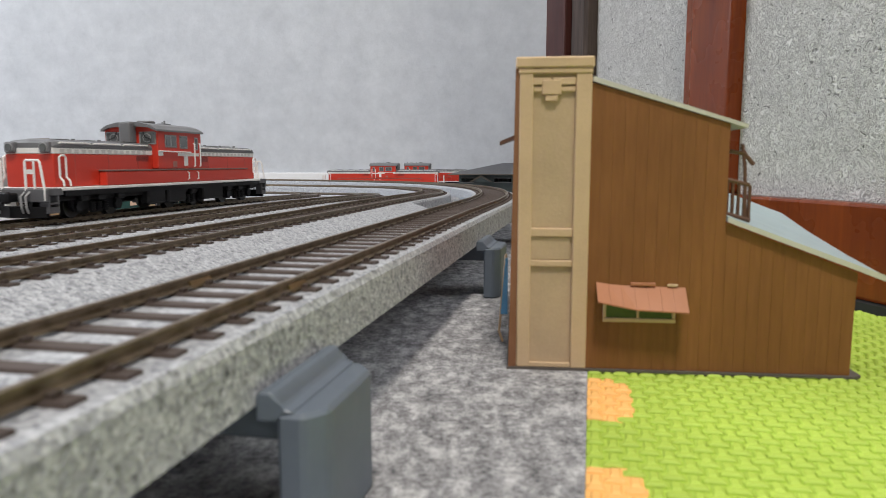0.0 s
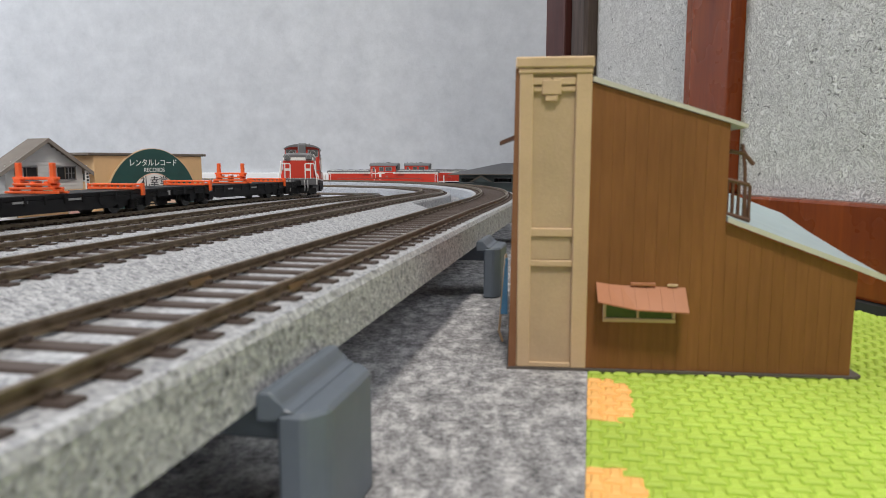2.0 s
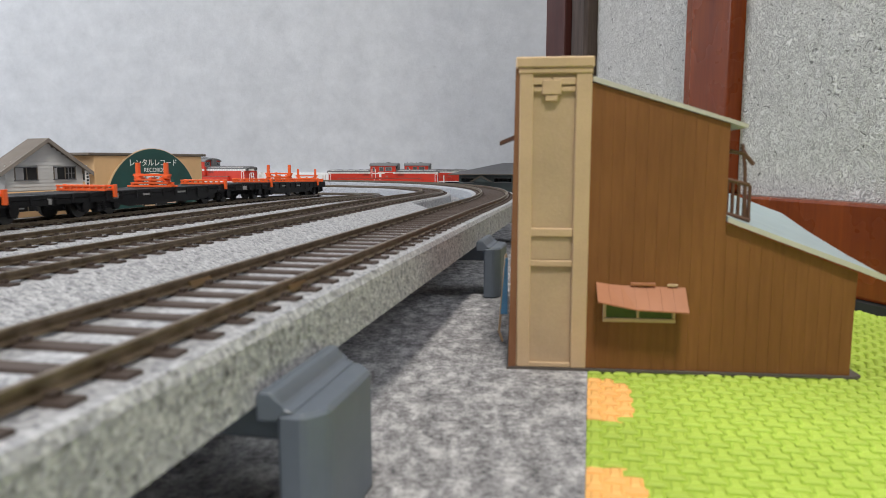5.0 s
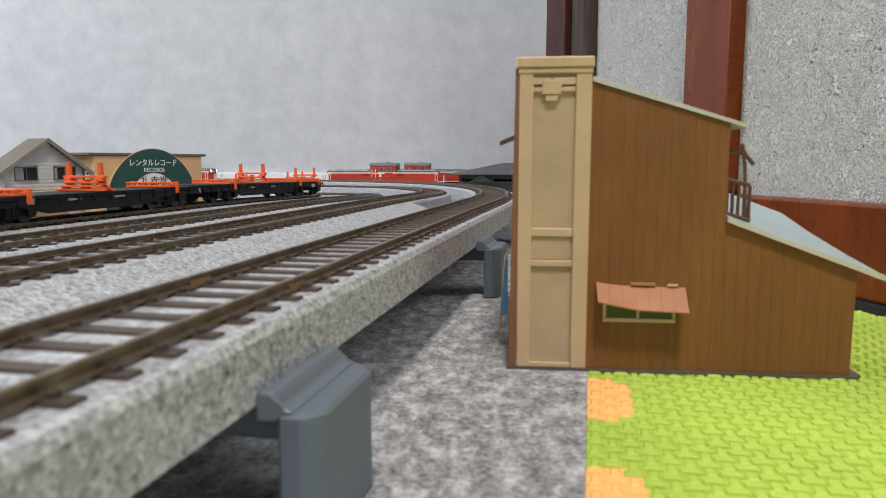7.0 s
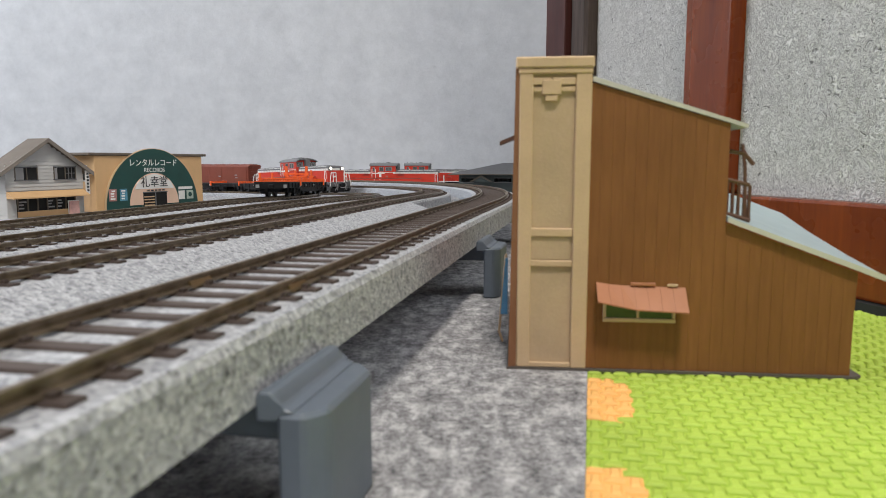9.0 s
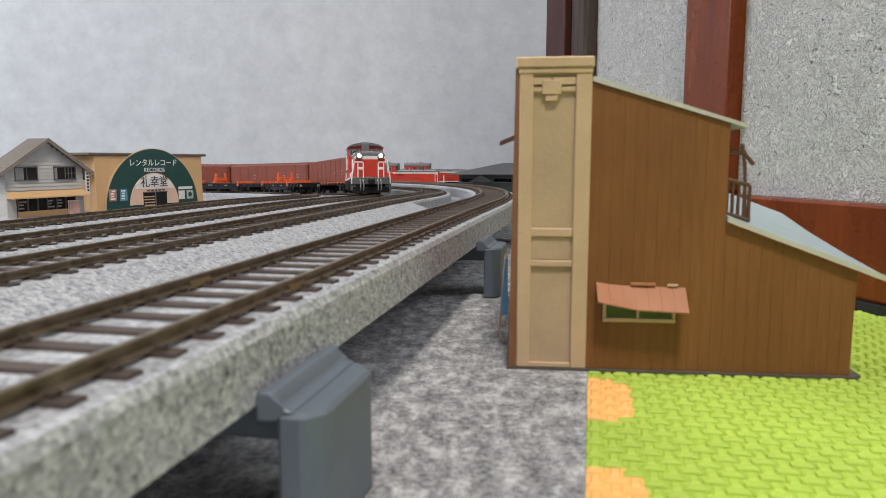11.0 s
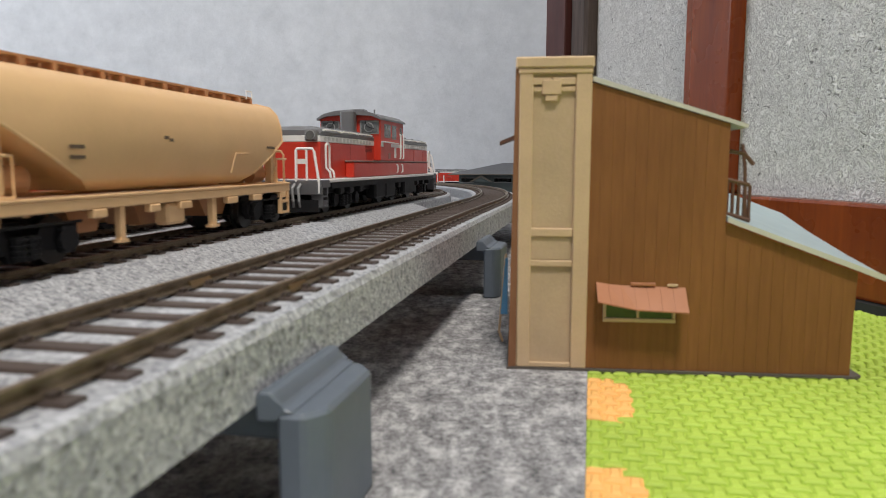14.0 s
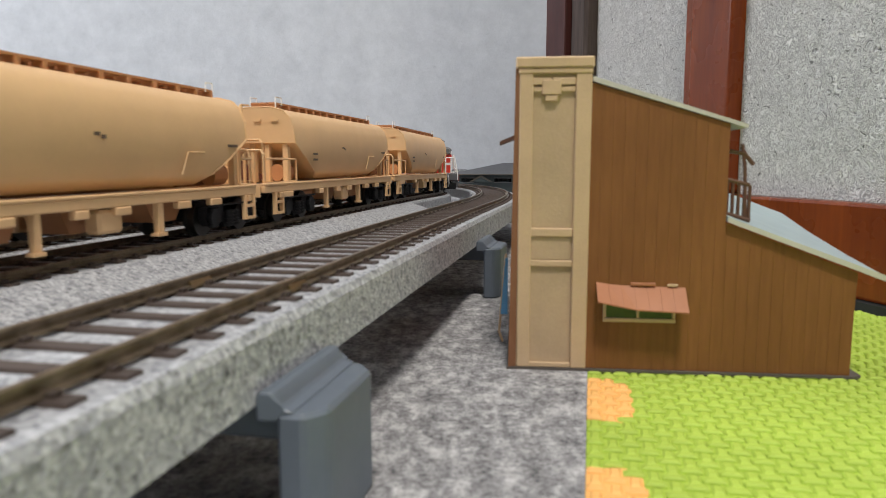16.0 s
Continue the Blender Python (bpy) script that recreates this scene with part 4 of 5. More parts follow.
def locomotive(m, label):
    t = thing("diesel_locomotive", label, "locomotive", m)
    part("underframe", box(B(), -14, 14, -95, 95, 8.4, 13.0, 0.5), BLACK, t, "black underframe")
    part("sill", box(B(), -17.0, 17.0, -96, 96, 13.05, 14.5, 0.25), WHITE, t, "white frame stripe")
    ut = B()
    for y0, y1 in ((-34, -18), (-16, 2), (20, 44)):
        for s in (-1, 1):
            box(ut, *((11.5, 17.0) if s > 0 else (-17.0, -11.5)), y0, y1, 3.6, 12.9, 1.0)
    for s in (-1, 1):
        box(ut, *((13, 17) if s > 0 else (-17, -13)), -94, 94, 10.6, 13.0)
        for y in (-84, -72, -58, 8, 50, 64, 80):
            box(ut, s * 15.5 - 1.5, s * 15.5 + 1.5, y, y + 5, 8, 10.6, 0.4)
    part("equipment_box", ut, BLACK, t)
    for y, b in ((-68, 27.5), (9, 25.0), (70, 27.5)):
        bogie(t, y, b)
    hood(t, -95, -22.5, -1)
    hood(t, 21, 95, 1)
    # long low side tanks on the running board
    for s in (-1, 1):
        x0, x1 = (12.7, 16.9) if s > 0 else (-16.9, -12.7)
        k = part("side_tank", box(B(), x0, x1, -66, 78, 14.6, 21.4, 0.4), RED, t)
        part("tank_lid", box(B(), min(x0, x1) - 0.15, max(x0, x1) + 0.15, -66.4, 78.4, 21.45, 22.2, 0.2), painted("brownish_lid", (0.20, 0.12, 0.10), 0.5), k)
        mk = B()
        for y in (4, 14):
            rod(mk, [(s * 16.8, y, 16), (s * 17.5, y + 0.8, 16.4), (s * 17.5, y + 0.8, 20), (s * 16.8, y, 20.4)], 0.35, 5)
        part("grab_handle", mk, WHITE, k)
    # cab
    cw, c0, c1, eave = 16.2, -22.5, 21.0, 43.0
    cab = part("cab", box(B(), -cw, cw, c0, c1, 22.3, eave, 0.5, 2), RED, t)
    arch = [(-cw - 0.9, eave - 0.4), (-cw - 0.7, eave + 0.7), (-13, eave + 2.9), (-7, eave + 4.3), (0, eave + 4.8), (7, eave + 4.3), (13, eave + 2.9), (cw + 0.7, eave + 0.7), (cw + 0.9, eave - 0.4), (12, eave + 1.6), (0, eave + 2.4), (-12, eave + 1.6)]
    part("cab_roof", prism(B(), arch, c0 - 2.4, c1 + 1.6, "y"), ROOFGREY, cab, "grey curved cab roof")
    part("cab_gable", prism(B(), [(-cw, eave - 0.2), (-13, eave + 2.1), (0, eave + 3.4), (13, eave + 2.1), (cw, eave - 0.2)], c0 + 0.1, c1 - 0.1, "y"), RED, cab)
    rf = B()
    box(rf, -4, 4, -12, -5, eave + 4.4, eave + 6.0, 0.6)
    box(rf, -3, 3, 5, 12, eave + 4.4, eave + 5.4, 0.6)
    rod(rf, [(6, 0, eave + 4), (6, 0, eave + 6.5)], 0.5)
    rod(rf, [(-6, 16, eave + 4), (-6, 16, eave + 6.8)], 0.4)
    part("roof_vent", rf, ROOFGREY, cab)
    part("exhaust_pipe", prism(B(), [(-3.0, c0 - 5.8), (3.0, c0 - 5.8), (3.8, c0 - 4.2), (3.8, c0 - 0.1), (-3.8, c0 - 0.1), (-3.8, c0 - 4.2)], 36.0, eave + 4.2, "z", 0.6), ROOFGREY, cab, "grey square exhaust pipe")
    for s in (-1, 1):
        wx = s * cw
        band = B()
        w0, w1 = min(wx, wx + s * 0.1), max(wx, wx + s * 0.1)
        for y0, y1, z0, z1 in ((c0 + 18.6, c0 + 40.5, 29.4, 31.2), (c0 + 24.6, c0 + 28.6, 23.8, 29.3), (c0 + 0.1, c0 + 4.6, 29.4, 31.8)):
            box(band, w0, w1, y0, y1, z0, z1)
        part("white_marking", band, WHITE, cab)
        rod_b = rod(B(), [(s * (cw + 0.6), c0, 31.9), (s * (cw + 0.6), c0 + 31, 31.6)], 0.4, 6)
        for y in (c0 + 34.8, c0 + 40.8):
            rod(rod_b, [(s * (cw + 0.2), y, 23.4), (s * (cw + 0.9), y, 24.0), (s * (cw + 0.9), y, 36.4), (s * (cw + 0.2), y, 37.0)], 0.45, 6)
        part("cab_handrail", rod_b, WHITE, cab, "white wire cab handrail")
        for y0, y1, z0, z1 in ((c0 + 6.4, c0 + 17.6, 34.0, 41.0), (c0 + 20.6, c0 + 28.6, 33.6, 41.0), (c0 + 35.8, c0 + 39.6, 33.0, 40.4)):
            fr = part("window_frame", box(B(), min(wx, wx + s * 0.25), max(wx, wx + s * 0.25), y0, y1, z0, z1, 0.2), STEELGREY, cab)
            part("pane", box(B(), min(wx + s * 0.25, wx + s * 0.4), max(wx + s * 0.25, wx + s * 0.4), y0 + 0.8, y1 - 0.8, z0 + 0.8, z1 - 0.8), CABGLASS, fr)
            if y1 - y0 > 9:
                part("mullion", box(B(), min(wx + s * 0.4, wx + s * 0.6), max(wx + s * 0.4, wx + s * 0.6), y0 + 4.9, y0 + 5.5, z0 + 0.6, z1 - 0.6), STEELGREY, fr)
        part("number_plate", box(B(), min(wx, wx + s * 0.2), max(wx, wx + s * 0.2), c0 + 13.4, c0 + 17.2, 23.2, 26.4), painted("dull_plate", (0.36, 0.15, 0.12), 0.5), cab)
        for f, yy in ((-1, c0), (1, c1)):
            fr = part("window_frame", box(B(), s * 10.4 - 5.0, s * 10.4 + 5.0, min(yy, yy + f * 0.3), max(yy, yy + f * 0.3), 35.6, 42.4, 0.5), STEELGREY, cab)
            part("pane", box(B(), s * 10.4 - 4.2, s * 10.4 + 4.2, min(yy + f * 0.3, yy + f * 0.45), max(yy + f * 0.3, yy + f * 0.45), 36.4, 41.6), CABGLASS, fr)
            part("clear_view_ring", disc(disc(B(), s * 10.2, yy + f * 0.6, 39.0, 2.5, 0.3, "y", 18), s * 10.2, yy + f * 0.62, 39.0, 1.9, 0.3, "y", 18), STEELGREY, fr)
            part("clear_view_glass", disc(B(), s * 10.2, yy + f * 0.85, 39.0, 2.0, 0.2, "y", 18), CABGLASS, fr)
            part("wiper", rod(B(), [(s * 8.2, yy + f * 0.9, 42.2), (s * 9.4, yy + f * 1.0, 39.4), (s * 13, yy + f * 1.0, 38.2)], 0.25, 5), BLACK, fr)
    for c in (-1, 1):
        end_gear(t, c)
    return t


def flat_wagon(m):
    t = thing("flat_wagon", "black flat wagon with orange rail-carrying racks", "wagon", m, group="flat wagons of the train")
    half = 86.0
    f = part("deck", box(B(), -15.5, 15.5, -half, half, 11.6, 13.8, 0.3), BLACK, t)
    for s in (-1, 1):
        x0, x1 = (14.0, 15.6) if s > 0 else (-15.6, -14.0)
        part("side_sill", prism(B(), [(-half, 11.5), (half, 11.5), (half, 9.2), (52, 9.2), (36, 5.6), (-36, 5.6), (-52, 9.2), (-half, 9.2)], x0, x1, "x"), BLACK, t)
        for i in range(14):
            y = -76 + i * 11.7
            part("stake_pocket", box(B(), s * 15.9 - 0.4, s * 15.9 + 0.4, y - 0.8, y + 0.8, 9.4, 13.2), BLACK, t)
        for y, l, z0, z1 in ((-46, 2.0, 10.0, 12.6), (-20, 4, 10.6, 11.6), (12, 4, 10.6, 11.6)):
            part("marking", box(B(), s * 15.75 - 0.1, s * 15.75 + 0.1, y - l, y + l, z0, z1), STEELGREY, t, "pale stencilled marking")
        part("brake_wheel", disc(B(), s * 16.2, 30, 9.5, 2.2, 0.5, "x", 14), BLACK, t)
    part("centre_beam", box(B(), -6, 6, -72, 72, 6.0, 11.5), BLACK, t)
    for y in (-56, 56):
        bogie(t, y, 22, 5.2, 12.0, False)
    for s in (-1, 1):
        c = B()
        box(c, -14, 14, min(s * half, s * (half + 1)), max(s * half, s * (half + 1)), 8.6, 12.6)
        box(c, -2.4, 2.4, min(s * half, s * 88.4), max(s * half, s * 88.4), 8.4, 12.2, 0.6)
        part("coupler", c, BLACK, t)
    # the deck rides low and narrow between the bogies
    for ob in t.children:
        if not ob.name.startswith("bogie"):
            for v in ob.data.vertices:
                v.co.x *= 0.88
                v.co.z -= 2.2 * MM
    # transverse bolsters: two slotted bars across the deck, with a stake hanging at either end
    for y in (-50, 59):
        b = B()
        for d in (-3.2, 3.2):
            box(b, -13.9, 13.9, y + d - 0.8, y + d + 0.8, 11.7, 12.7, 0.15)
            box(b, -13.9, 13.9, y + d - 0.8, y + d + 0.8, 13.7, 14.6, 0.15)
            for i in range(8):
                box(b, -13.6 + i * 3.75, -12.6 + i * 3.75, y + d - 0.7, y + d + 0.7, 12.7, 13.7)
        for x in (-12.4, 12.4):
            box(b, x - 1.2, x + 1.2, y - 3.9, y + 3.9, 12.0, 13.0)
        for x in (-14.4, 14.4):
            box(b, x - 0.6, x + 0.6, y + 1.6, y + 4.0, 8.4, 14.8, 0.2)
        part("bolster", b, ORANGE, t, "bright orange slotted bolster")
    # the centre frame: beams stepping in upwards, a cross bar and two posts
    r = B()
    for half_x, z in ((13.9, 11.7), (11.4, 13.5), (9.4, 15.3)):
        for d in (-3.0, 3.0):
            box(r, -half_x, half_x, 5 + d - 0.9, 5 + d + 0.9, z, z + 1.0, 0.15)
        for x in (-half_x + 2.4, 0, half_x - 2.4):
            box(r, x - 0.8, x + 0.8, 2.4, 7.6, z + 0.9, z + 1.9)
    box(r, -11.6, 11.6, 3.6, 6.4, 17.9, 19.2, 0.2)
    for x in (-9.0, 9.0):
        box(r, x - 1.1, x + 1.1, 3.9, 6.1, 16.2, 25.6, 0.25)
        box(r, x - 1.7, x + 1.7, 3.2, 6.8, 16.4, 18.4, 0.2)
    part("centre_rack", r, ORANGE, t, "bright orange rail rack with two posts")
    for s in (-1, 1):
        for e in (-1, 1):
            part("end_plate", box(B(), s * 10.8 - 1.4, s * 10.8 + 1.4, min(e * 87.0, e * 87.4), max(e * 87.0, e * 87.4), 7.0, 9.6), STEELGREY, t, "pale square plate")
    return t


def hopper_wagon(m):
    t = thing("hopper_wagon", "cream bulk hopper wagon with roof walkway", "wagon", m, group="hopper wagons of the train")
    half = 82.0
    fr = part("underframe", box(B(), -14.5, 14.5, -half, half, 11.2, 13.0, 0.3), CREAM, t)
    for s in (-1, 1):
        x0, x1 = (14.5, 16.6) if s > 0 else (-16.6, -14.5)
        part("side_sill", box(B(), x0, x1, -half, half, 11.0, 13.6, 0.3), CREAM, t)
        part("sill_lip", box(B(), min(x0, x1) - 0.3, max(x0, x1) + 0.3, -half, half, 13.5, 14.2, 0.2), CREAM, t)
        for y in (-73, -42, -14, 4, 30, 46, 73):
            part("bracket", box(B(), s * 15.6 - 1.2, s * 15.6 + 1.2, y - 3, y + 3, 9.0, 11.0, 0.3), CREAM, t)
        for y in (-31, 20):
            part("strut", box(box(B(), s * 15.0 - 1.0, s * 15.0 + 1.0, y - 1.1, y + 1.1, 3.0, 11.0), s * 15.0 - 1.4, s * 15.0 + 1.4, y - 2.0, y + 2.0, 2.6, 3.4), CREAM, t)
        part("air_tank", box(B(), s * 13 - 2.6, s * 13 + 2.6, -5, 5, 5.0, 10.6, 0.8), CREAM, t)
        for e in (-1, 1):
            stp = B()
            for z in (3.4, 7.2):
                box(stp, s * 16.0 - 1.0, s * 16.0 + 1.0, e * 78.5 - 3, e * 78.5 + 3, z, z + 0.9)
            for d in (-2.8, 2.8):
                box(stp, s * 16.0 - 0.8, s * 16.0 + 0.8, e * 78.5 + d - 0.6, e * 78.5 + d + 0.6, 3.4, 11.0)
            part("foot_step", stp, CREAM, t)
    # the hopper body: barrel-sided, flat upper ends, ends sloping in below
    hw = [(12.0, 15.0), (14.6, 17.6), (16.4, 22.8), (17.0, 28.4), (16.5, 33.4), (14.8, 37.5), (11.6, 40.1), (6.0, 41.2)]
    ring_half = [(x, z) for x, z in hw]
    prof = ring_half + [(-x, z) for x, z in reversed(ring_half)]

    def reach(z):
        return 69.5 if z >= 28.0 else 69.5 - (28.0 - z) * 2.2
    shell = loft(B(), [[(x, k * reach(z), z) for x, z in prof] for k in (-1.0, -0.5, 0.0, 0.5, 1.0)], False)
    body = part("hopper_body", shell, CREAM, t)
    for p in body.data.polygons:
        p.use_smooth = True
    for e in (-1, 1):
        cap = B()
        for (xa, za), (xb, zb) in zip(hw, hw[1:]):
            ya, yb = e * reach(za), e * reach(zb)
            cap.faces.new([cap.verts.new(p) for p in ((xa, ya, za), (-xa, ya, za), (-xb, yb, zb), (xb, yb, zb))])
        part("hopper_end", cap, CREAM, body)
        lug = B()
        for x in (-8, 0, 8):
            box(lug, x - 1.6, x + 1.6, e * 69.5 - 0.3, e * 69.5 + 0.5, 36.2, 36.9)
        part("end_lug", lug, CREAM, body)
    for e in (-1, 1):
        ring = [(x * 1.005, e * (reach(z) - 0.3), z + 0.05) for x, z in prof if z > 16]
        part("end_rib", rod(B(), ring, 0.4, 5), CREAM, body)
    stencil_ink = painted("dark_stencil", (0.13, 0.09, 0.06), 0.6)
    for s in (-1, 1):
        for y, z, l in ((-50, 24.6, 4.5), (-50, 22.4, 4.5), (-6, 27.6, 2.6), (-3, 27.0, 2), (58, 26.2, 7)):
            part("stencil", box(B(), s * 17.0 - 0.12, s * 17.0 + 0.12, y - l / 2, y + l / 2, z - 0.4, z + 0.4), stencil_ink, body)
    for s in (-1, 1):
        fr2 = rod(B(), [(s * 16.2, 30, 18.2), (s * 17.0, 32, 24.0), (s * 17.0, 40, 24.0)], 0.25, 5)
        part("tag_rail", fr2, CREAM, body)
    # roof walkway
    wk = B()
    for x in (-4.2, 0, 4.2):
        box(wk, x - 1.7, x + 1.7, -65, 65, 42.9, 43.5)
    for i in range(13):
        y = -64 + i * 10.7
        box(wk, -6.2, 6.2, y - 0.7, y + 0.7, 40.7, 42.9)
    part("roof_walkway", wk, CREAMDARK, t, "brownish roof walkway")
    for e in (-1, 1):
        for x in (-6, 6):
            part("walkway_handrail", rod(B(), [(x, e * 60, 42.6), (x, e * 60, 45.4), (x, e * 65, 45.4), (x, e * 65, 41)], 0.26, 5), WHITE, t, "thin white wire handrail")
    for e in (-1, 1):
        lad = B()
        for x in (-6.2, -0.6) if e < 0 else ():
            box(lad, x - 0.7, x + 0.7, min(e * 79.4, e * 80.6), max(e * 79.4, e * 80.6), 14, 39.5, 0.2)
            rod(lad, [(x, e * 80, 39.2), (x, e * 77, 41.4), (x, e * 71, 41.6)], 0.4, 5)
        for j in range(9 if e < 0 else 4):
            rod(lad, [(-6.2, e * 80, 16.5 + 2.8 * j), (-0.6, e * 80, 16.5 + 2.8 * j)], 0.5, 5)
        if e > 0:
            for x in (-6.2, -0.6):
                box(lad, x - 0.6, x + 0.6, 79.4, 80.6, 14, 26.4, 0.2)
        part("ladder", lad, CREAM, t)
        rl = B()
        for s in (-1, 1):
            rod(rl, [(s * 14.6, e * 80.5, 14), (s * 14.6, e * 80.5, 24.0), (s * 13.6, e * 80.5, 25.2), (s * 7.2, e * 80.5, 25.2), (s * 6.2, e * 80.5, 24), (s * 6.2, e * 80.5, 14)], 0.5, 5)
            rod(rl, [(s * 10.4, e * 80.5, 14), (s * 10.4, e * 80.5, 25.2)], 0.42, 5)
            rod(rl, [(s * 15.6, e * 80.5, 14), (s * 15.6, e * 66, 14.5), (s * 15.6, e * 66, 22.5), (s * 15.6, e * 80.5, 22.5)], 0.4, 5)
            box(rl, s * 12.0 - 1.2, s * 12.0 + 1.2, e * 67.4 - 1.4, e * 67.4 + 1.4, 14.0, 28.0, 0.2)
            box(rl, s * 3.4 - 1.1, s * 3.4 + 1.1, e * 67.4 - 1.3, e * 67.4 + 1.3, 14.0, 28.0, 0.2)
        # a bent rail down the face of the hopper's end
        rod(rl, [(-4.6, e * 71.5, 42.0), (-4.2, e * 72.4, 40.6), (-4.2, e * 72.4, 30.2), (-3.4, e * 72.4, 29.4), (4.2, e * 72.4, 29.4), (5.0, e * 72.4, 28.4), (5.0, e * 72.0, 25.5)], 0.42, 6)
        part("end_rail", rl, CREAM, t)
        pl = B()
        prism(pl, [(e * 66, 14), (e * 47, 14), (e * 66, 27)], -0.8, 0.8, "x")
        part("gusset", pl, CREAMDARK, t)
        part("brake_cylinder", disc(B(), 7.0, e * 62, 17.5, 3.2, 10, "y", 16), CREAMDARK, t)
        c = B()
        part("end_beam", box(B(), -14.6, 14.6, min(e * half, e * (half + 1)), max(e * half, e * (half + 1)), 9.6, 14.1, 0.2), CREAM, t)
        box(c, -2.4, 2.4, min(e * half, e * 86.4), max(e * half, e * 86.4), 8.4, 12.2, 0.5)
        part("coupler", c, BLACK, t)
    ch = B()
    for y in (-34, 0, 34):
        prism(ch, [(y - 9, 11), (y + 9, 11), (y + 5, 5), (y - 5, 5)], -6, 6, "x")
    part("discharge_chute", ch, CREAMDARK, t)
    # the brake end has the longer platform: the plan above is symmetrical, so ease its lengths to the real ones
    plan = (-87, -82, -74, -69.5, -48.5, -31, 0, 20, 48.5, 69.5, 75.5, 82, 87)
    real = (-82, -79, -64, -55.0, -33.5, -20.5, 1.5, 20.5, 49.5, 66, 68, 72, 75)
    for ob in t.children_recursive:
        rigid = ob.name.split(".")[0] in ("foot_step", "ladder")
        for v in ob.data.vertices:
            v.co.x *= 0.84
            if rigid:
                v.co.y += (10.5 if v.co.y < 0 else -11.0) * MM
            else:
                v.co.y = float(np.interp(v.co.y / MM, plan, real)) * MM
    for y in (-49, 58):
        bogie(t, y, 22, 5.2, 12.0, False)
    return t


def box_wagon(m):
    t = thing("box_wagon", "oxide red-brown boxcar with ribbed ends", "wagon", m, group="boxcars of the train")
    half = 92.0
    part("underframe", box(B(), -14, 14, -half, half, 9.6, 12.6, 0.3), BLACK, t)
    body = part("body", box(B(), -16.8, 16.8, -half, half, 12.6, 39.0, 0.4), BOXRED, t)
    arch = [(-17.4, 38.6), (-17.2, 39.4), (-13, 41.0), (-6, 42.0), (0, 42.3), (6, 42.0), (13, 41.0), (17.2, 39.4), (17.4, 38.6)]
    part("roof", prism(B(), arch, -half - 0.8, half + 0.8, "y"), BOXRED, t)
    rb = B()
    for e in (-1, 1):
        for j in range(8):
            rod(rb, [(-15.6, e * half, 15.5 + 3.2 * j), (15.6, e * half, 15.5 + 3.2 * j)], 0.8, 6)
    part("end_rib", rb, BOXRED, body)
    dr = B()
    for s in (-1, 1):
        for i in range(4):
            y = -half + 4 + i * 44.5
            box(dr, s * 16.9 - 0.3, s * 16.9 + 0.3, y + 0.4, y + 43.6, 14.2, 38.2, 0.25)
        for i in range(9):
            y = -half + 4 + i * 22.2
            box(dr, s * 17.2 - 0.25, s * 17.2 + 0.25, y - 0.5, y + 0.5, 13.4, 38.2)
    part("side_door", dr, BOXRED, body)
    rs = B()
    for i in range(15):
        y = -half + 6 + i * 12.8
        rod(rs, [(x, y, z + 0.1) for x, z in arch], 0.35, 4)
    part("roof_rib", rs, BOXRED, t)
    mk = B()
    for s in (-1, 1):
        for y, z in ((-70, 26), (-70, 22), (-40, 24), (30, 25), (30, 21)):
            box(mk, s * 17.3 - 0.12, s * 17.3 + 0.12, y - 2, y + 2, z - 0.7, z + 0.7)
    part("stencil", mk, STEELGREY, body)
    og = B()
    for s in (-1, 1):
        box(og, s * 16.4 - 0.6, s * 16.4 + 0.6, -half + 6, half - 6, 12.4, 13.3)
        for i in range(12):
            box(og, s * 16.6 - 0.6, s * 16.6 + 0.6, -80 + i * 14.5, -77 + i * 14.5, 10.8, 12.4)
    part("side_rail", og, painted("orange_brown_paint", (0.52, 0.13, 0.05), 0.5), t)
    for y in (-62, 62):
        bogie(t, y, 22, 5.2, 12.0, False)
    for s in (-1, 1):
        c = B()
        box(c, -2.4, 2.4, min(s * half, s * 97), max(s * half, s * 97), 8.4, 12.2, 0.5)
        box(c, -15, 15, min(s * half, s * (half + 0.8)), max(s * half, s * (half + 0.8)), 9.4, 12.4)
        part("coupler", c, BLACK, t)
    return t


FAR = pose(0, 0, 0)
loco_a = locomotive(FAR, "red diesel locomotive with white stripes pulling flat wagons")
loco_b = tagged(copy_thing(loco_a, FAR), "red diesel locomotive with lit headlamps pulling boxcars")
loco_c = tagged(copy_thing(loco_a, FAR), "red diesel locomotive with white stripes pulling cream hoppers")
for lamp in loco_b.children_recursive:
    if lamp.name.startswith("headlamp") and not lamp.name.startswith("headlamp_rim") and (lamp.matrix_world.translation.y <= 0):
        if sum(v.co.y for v in lamp.data.vertices) < 0:
            lamp.data = lamp.data.copy()
            lamp.data.materials[0] = LAMPGLOW
flats = [flat_wagon(FAR)]
flats += [copy_thing(flats[0], FAR) for _ in range(5)]
hoppers = [hopper_wagon(FAR)]
hoppers += [copy_thing(hoppers[0], FAR) for _ in range(2)]
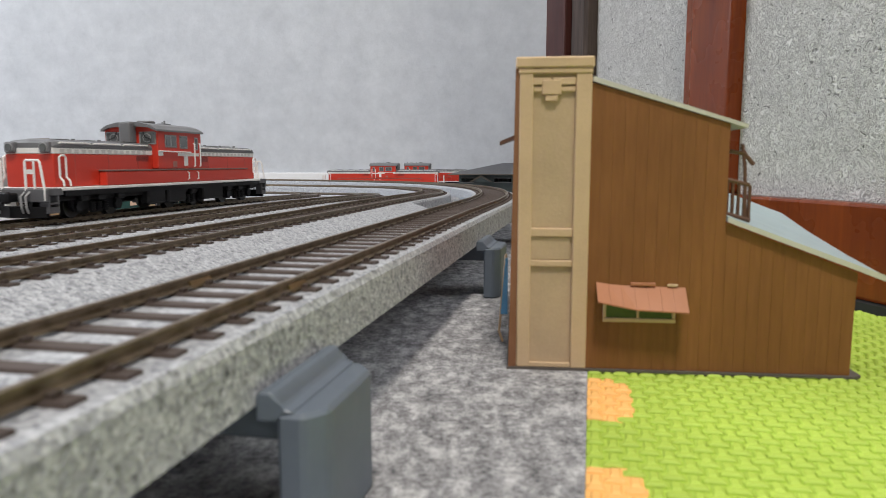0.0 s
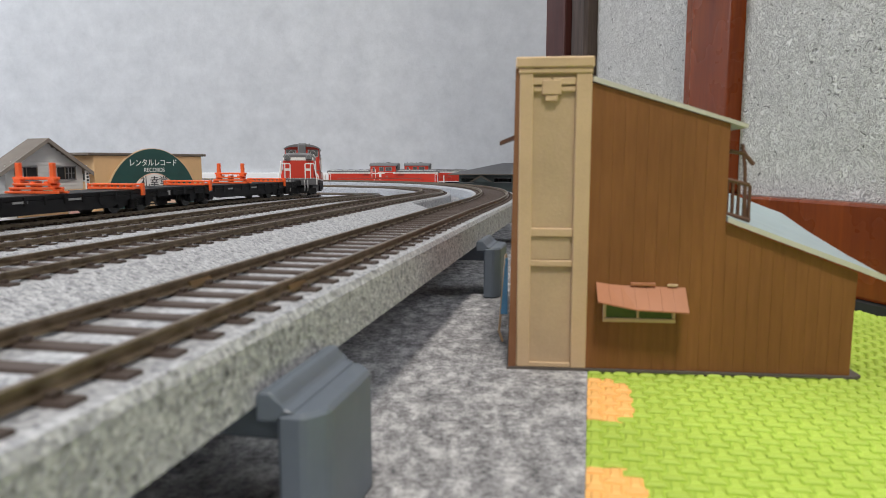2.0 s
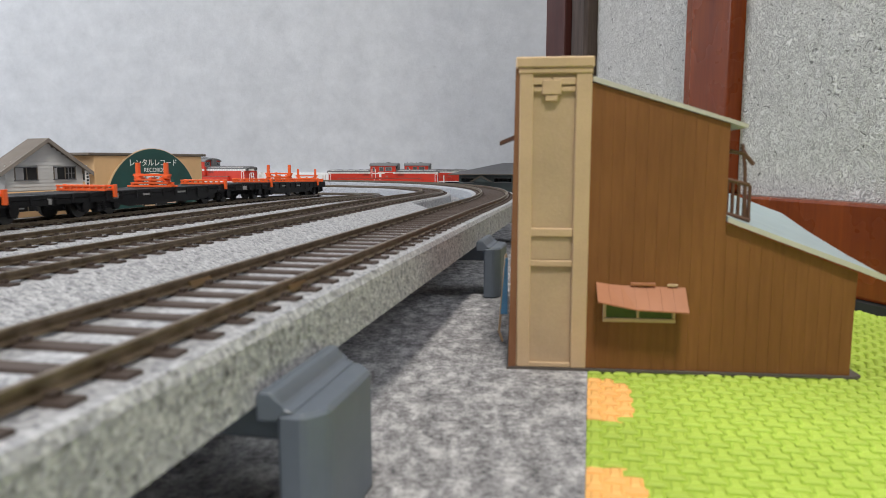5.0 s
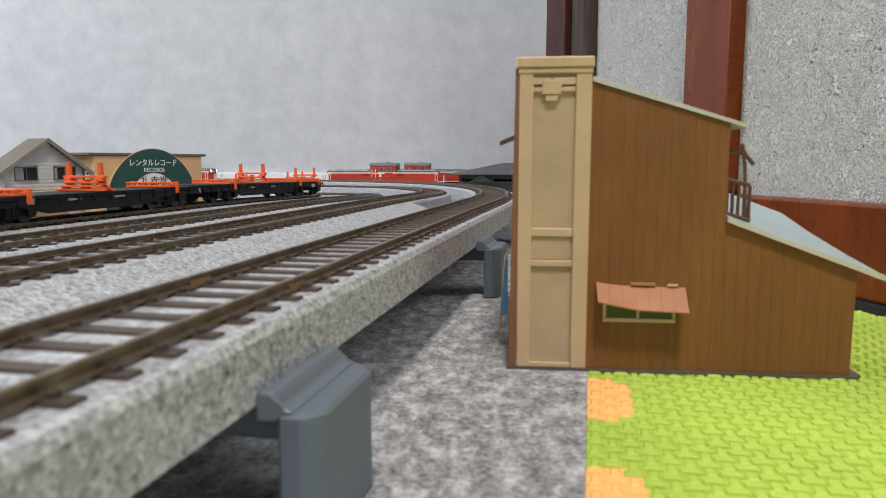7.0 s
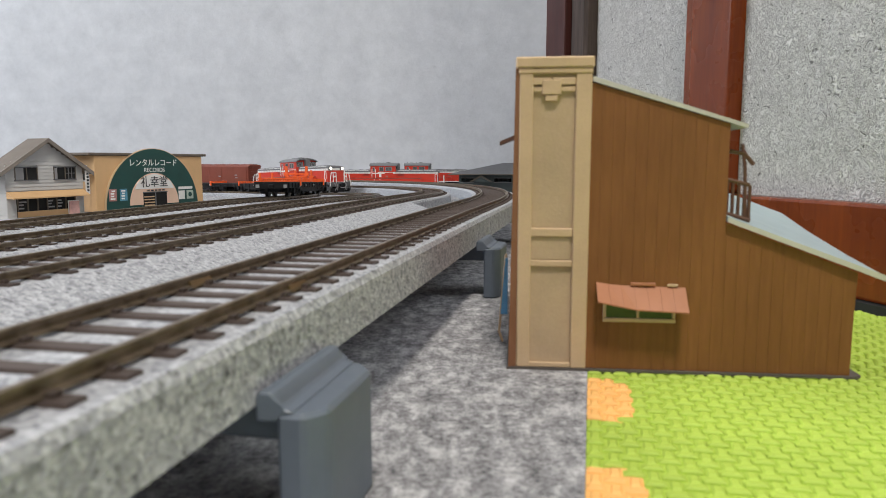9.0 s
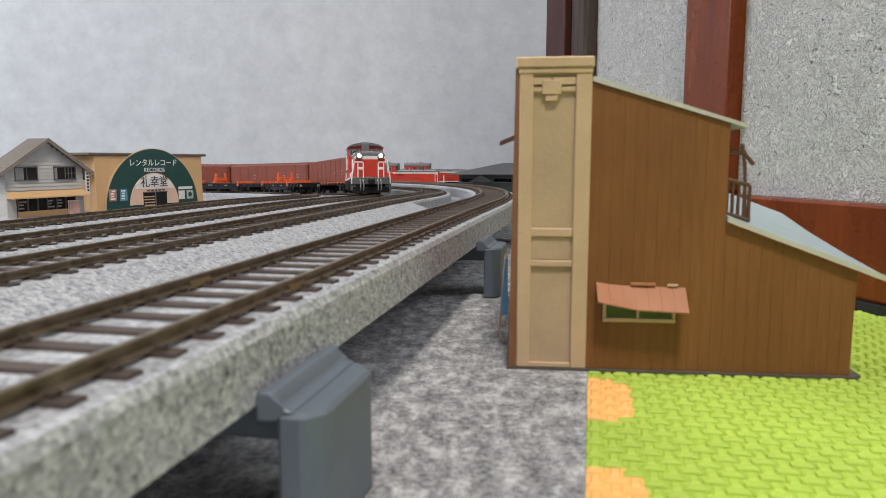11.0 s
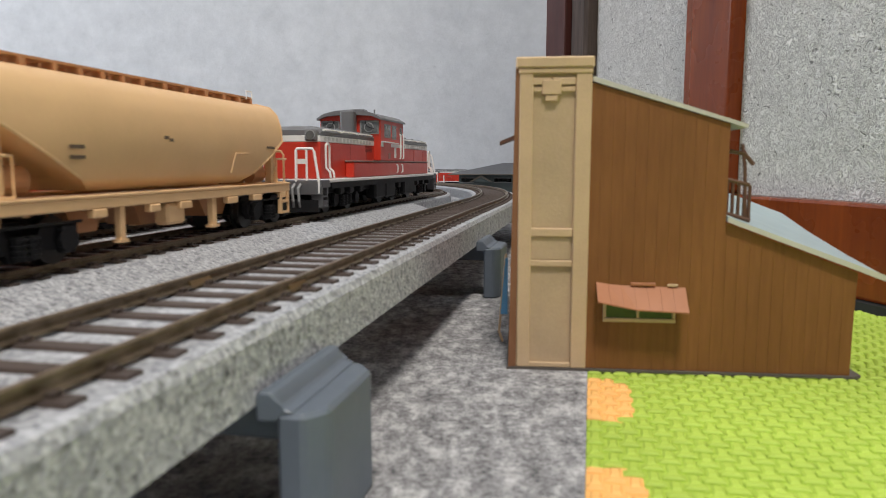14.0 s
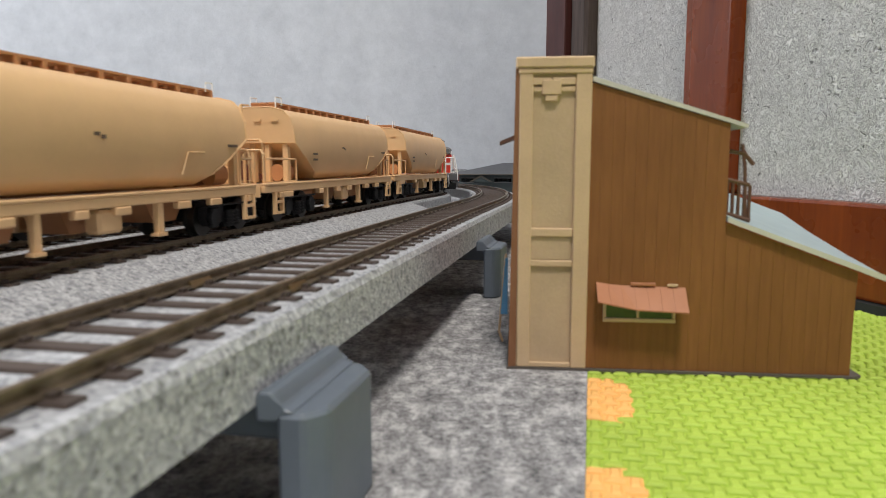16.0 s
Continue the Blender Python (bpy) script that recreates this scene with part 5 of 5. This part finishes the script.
boxcars = [box_wagon(FAR)]
boxcars += [copy_thing(boxcars[0], FAR) for _ in range(2)]
for x, y, turn in ((-103, 1225, 88), (-50, 1318, 91)):
    s = copy_thing(loco_a, pose(x * MM, y * MM, 0, 0, 0, turn))
    tagged(s, "red diesel locomotive parked on the carpet before the wall", "locomotive")


# ---------------------------------------------------------------- motion
def glide(rows, t):
    """Distance at t, straight from row to row."""
    for (a, u), (b, v) in zip(rows, rows[1:]):
        if t <= b or (b, v) == rows[-1]:
            return u + (v - u) * (t - a) / (b - a)


def ride(ob, k, rows, offset, base):
    """Key a vehicle whose centre is offset mm from its train's mark on track k."""
    keys = []
    for i in range(0, 65):
        t = i * 0.25
        u = glide(rows, t) + offset
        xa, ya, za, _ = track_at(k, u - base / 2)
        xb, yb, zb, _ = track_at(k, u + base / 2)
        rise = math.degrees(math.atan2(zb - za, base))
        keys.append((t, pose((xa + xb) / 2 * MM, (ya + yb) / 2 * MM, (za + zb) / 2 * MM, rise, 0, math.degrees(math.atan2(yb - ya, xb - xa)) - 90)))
    walk(ob, keys)


RUN_A = [(0, 367), (1.0, 514), (2.0, 659), (3.0, 804), (4.0, 950), (7.0, 1398), (8.0, 1545), (9.0, 1686), (16.0, 2700)]
RUN_B = [(0, 2350), (8.0, 1156), (9.0, 1008), (11.5, 574), (12.0, 498), (12.5, 426), (13.4, 290), (16.0, -100)]
RUN_C = [(0, -1682), (11.3, -20), (12.0, 82), (12.5, 151), (14.0, 366), (14.5, 438), (15.0, 510), (15.5, 583), (16.0, 655)]


def motions():
    ride(loco_a, 4, RUN_A, 0, 138)
    for i, ob in enumerate(flats):
        ride(ob, 4, RUN_A, -212 - 176.8 * i, 112)
    ride(loco_b, 3, RUN_B, 0, 138)
    for i, ob in enumerate(boxcars):
        ride(ob, 3, RUN_B, 113 + 97 + 194 * i, 124)
    ride(loco_c, 2, RUN_C, 0, 138)
    for i, ob in enumerate(hoppers):
        ride(ob, 2, RUN_C, -200.5 - 157.5 * i, 107)


motions()
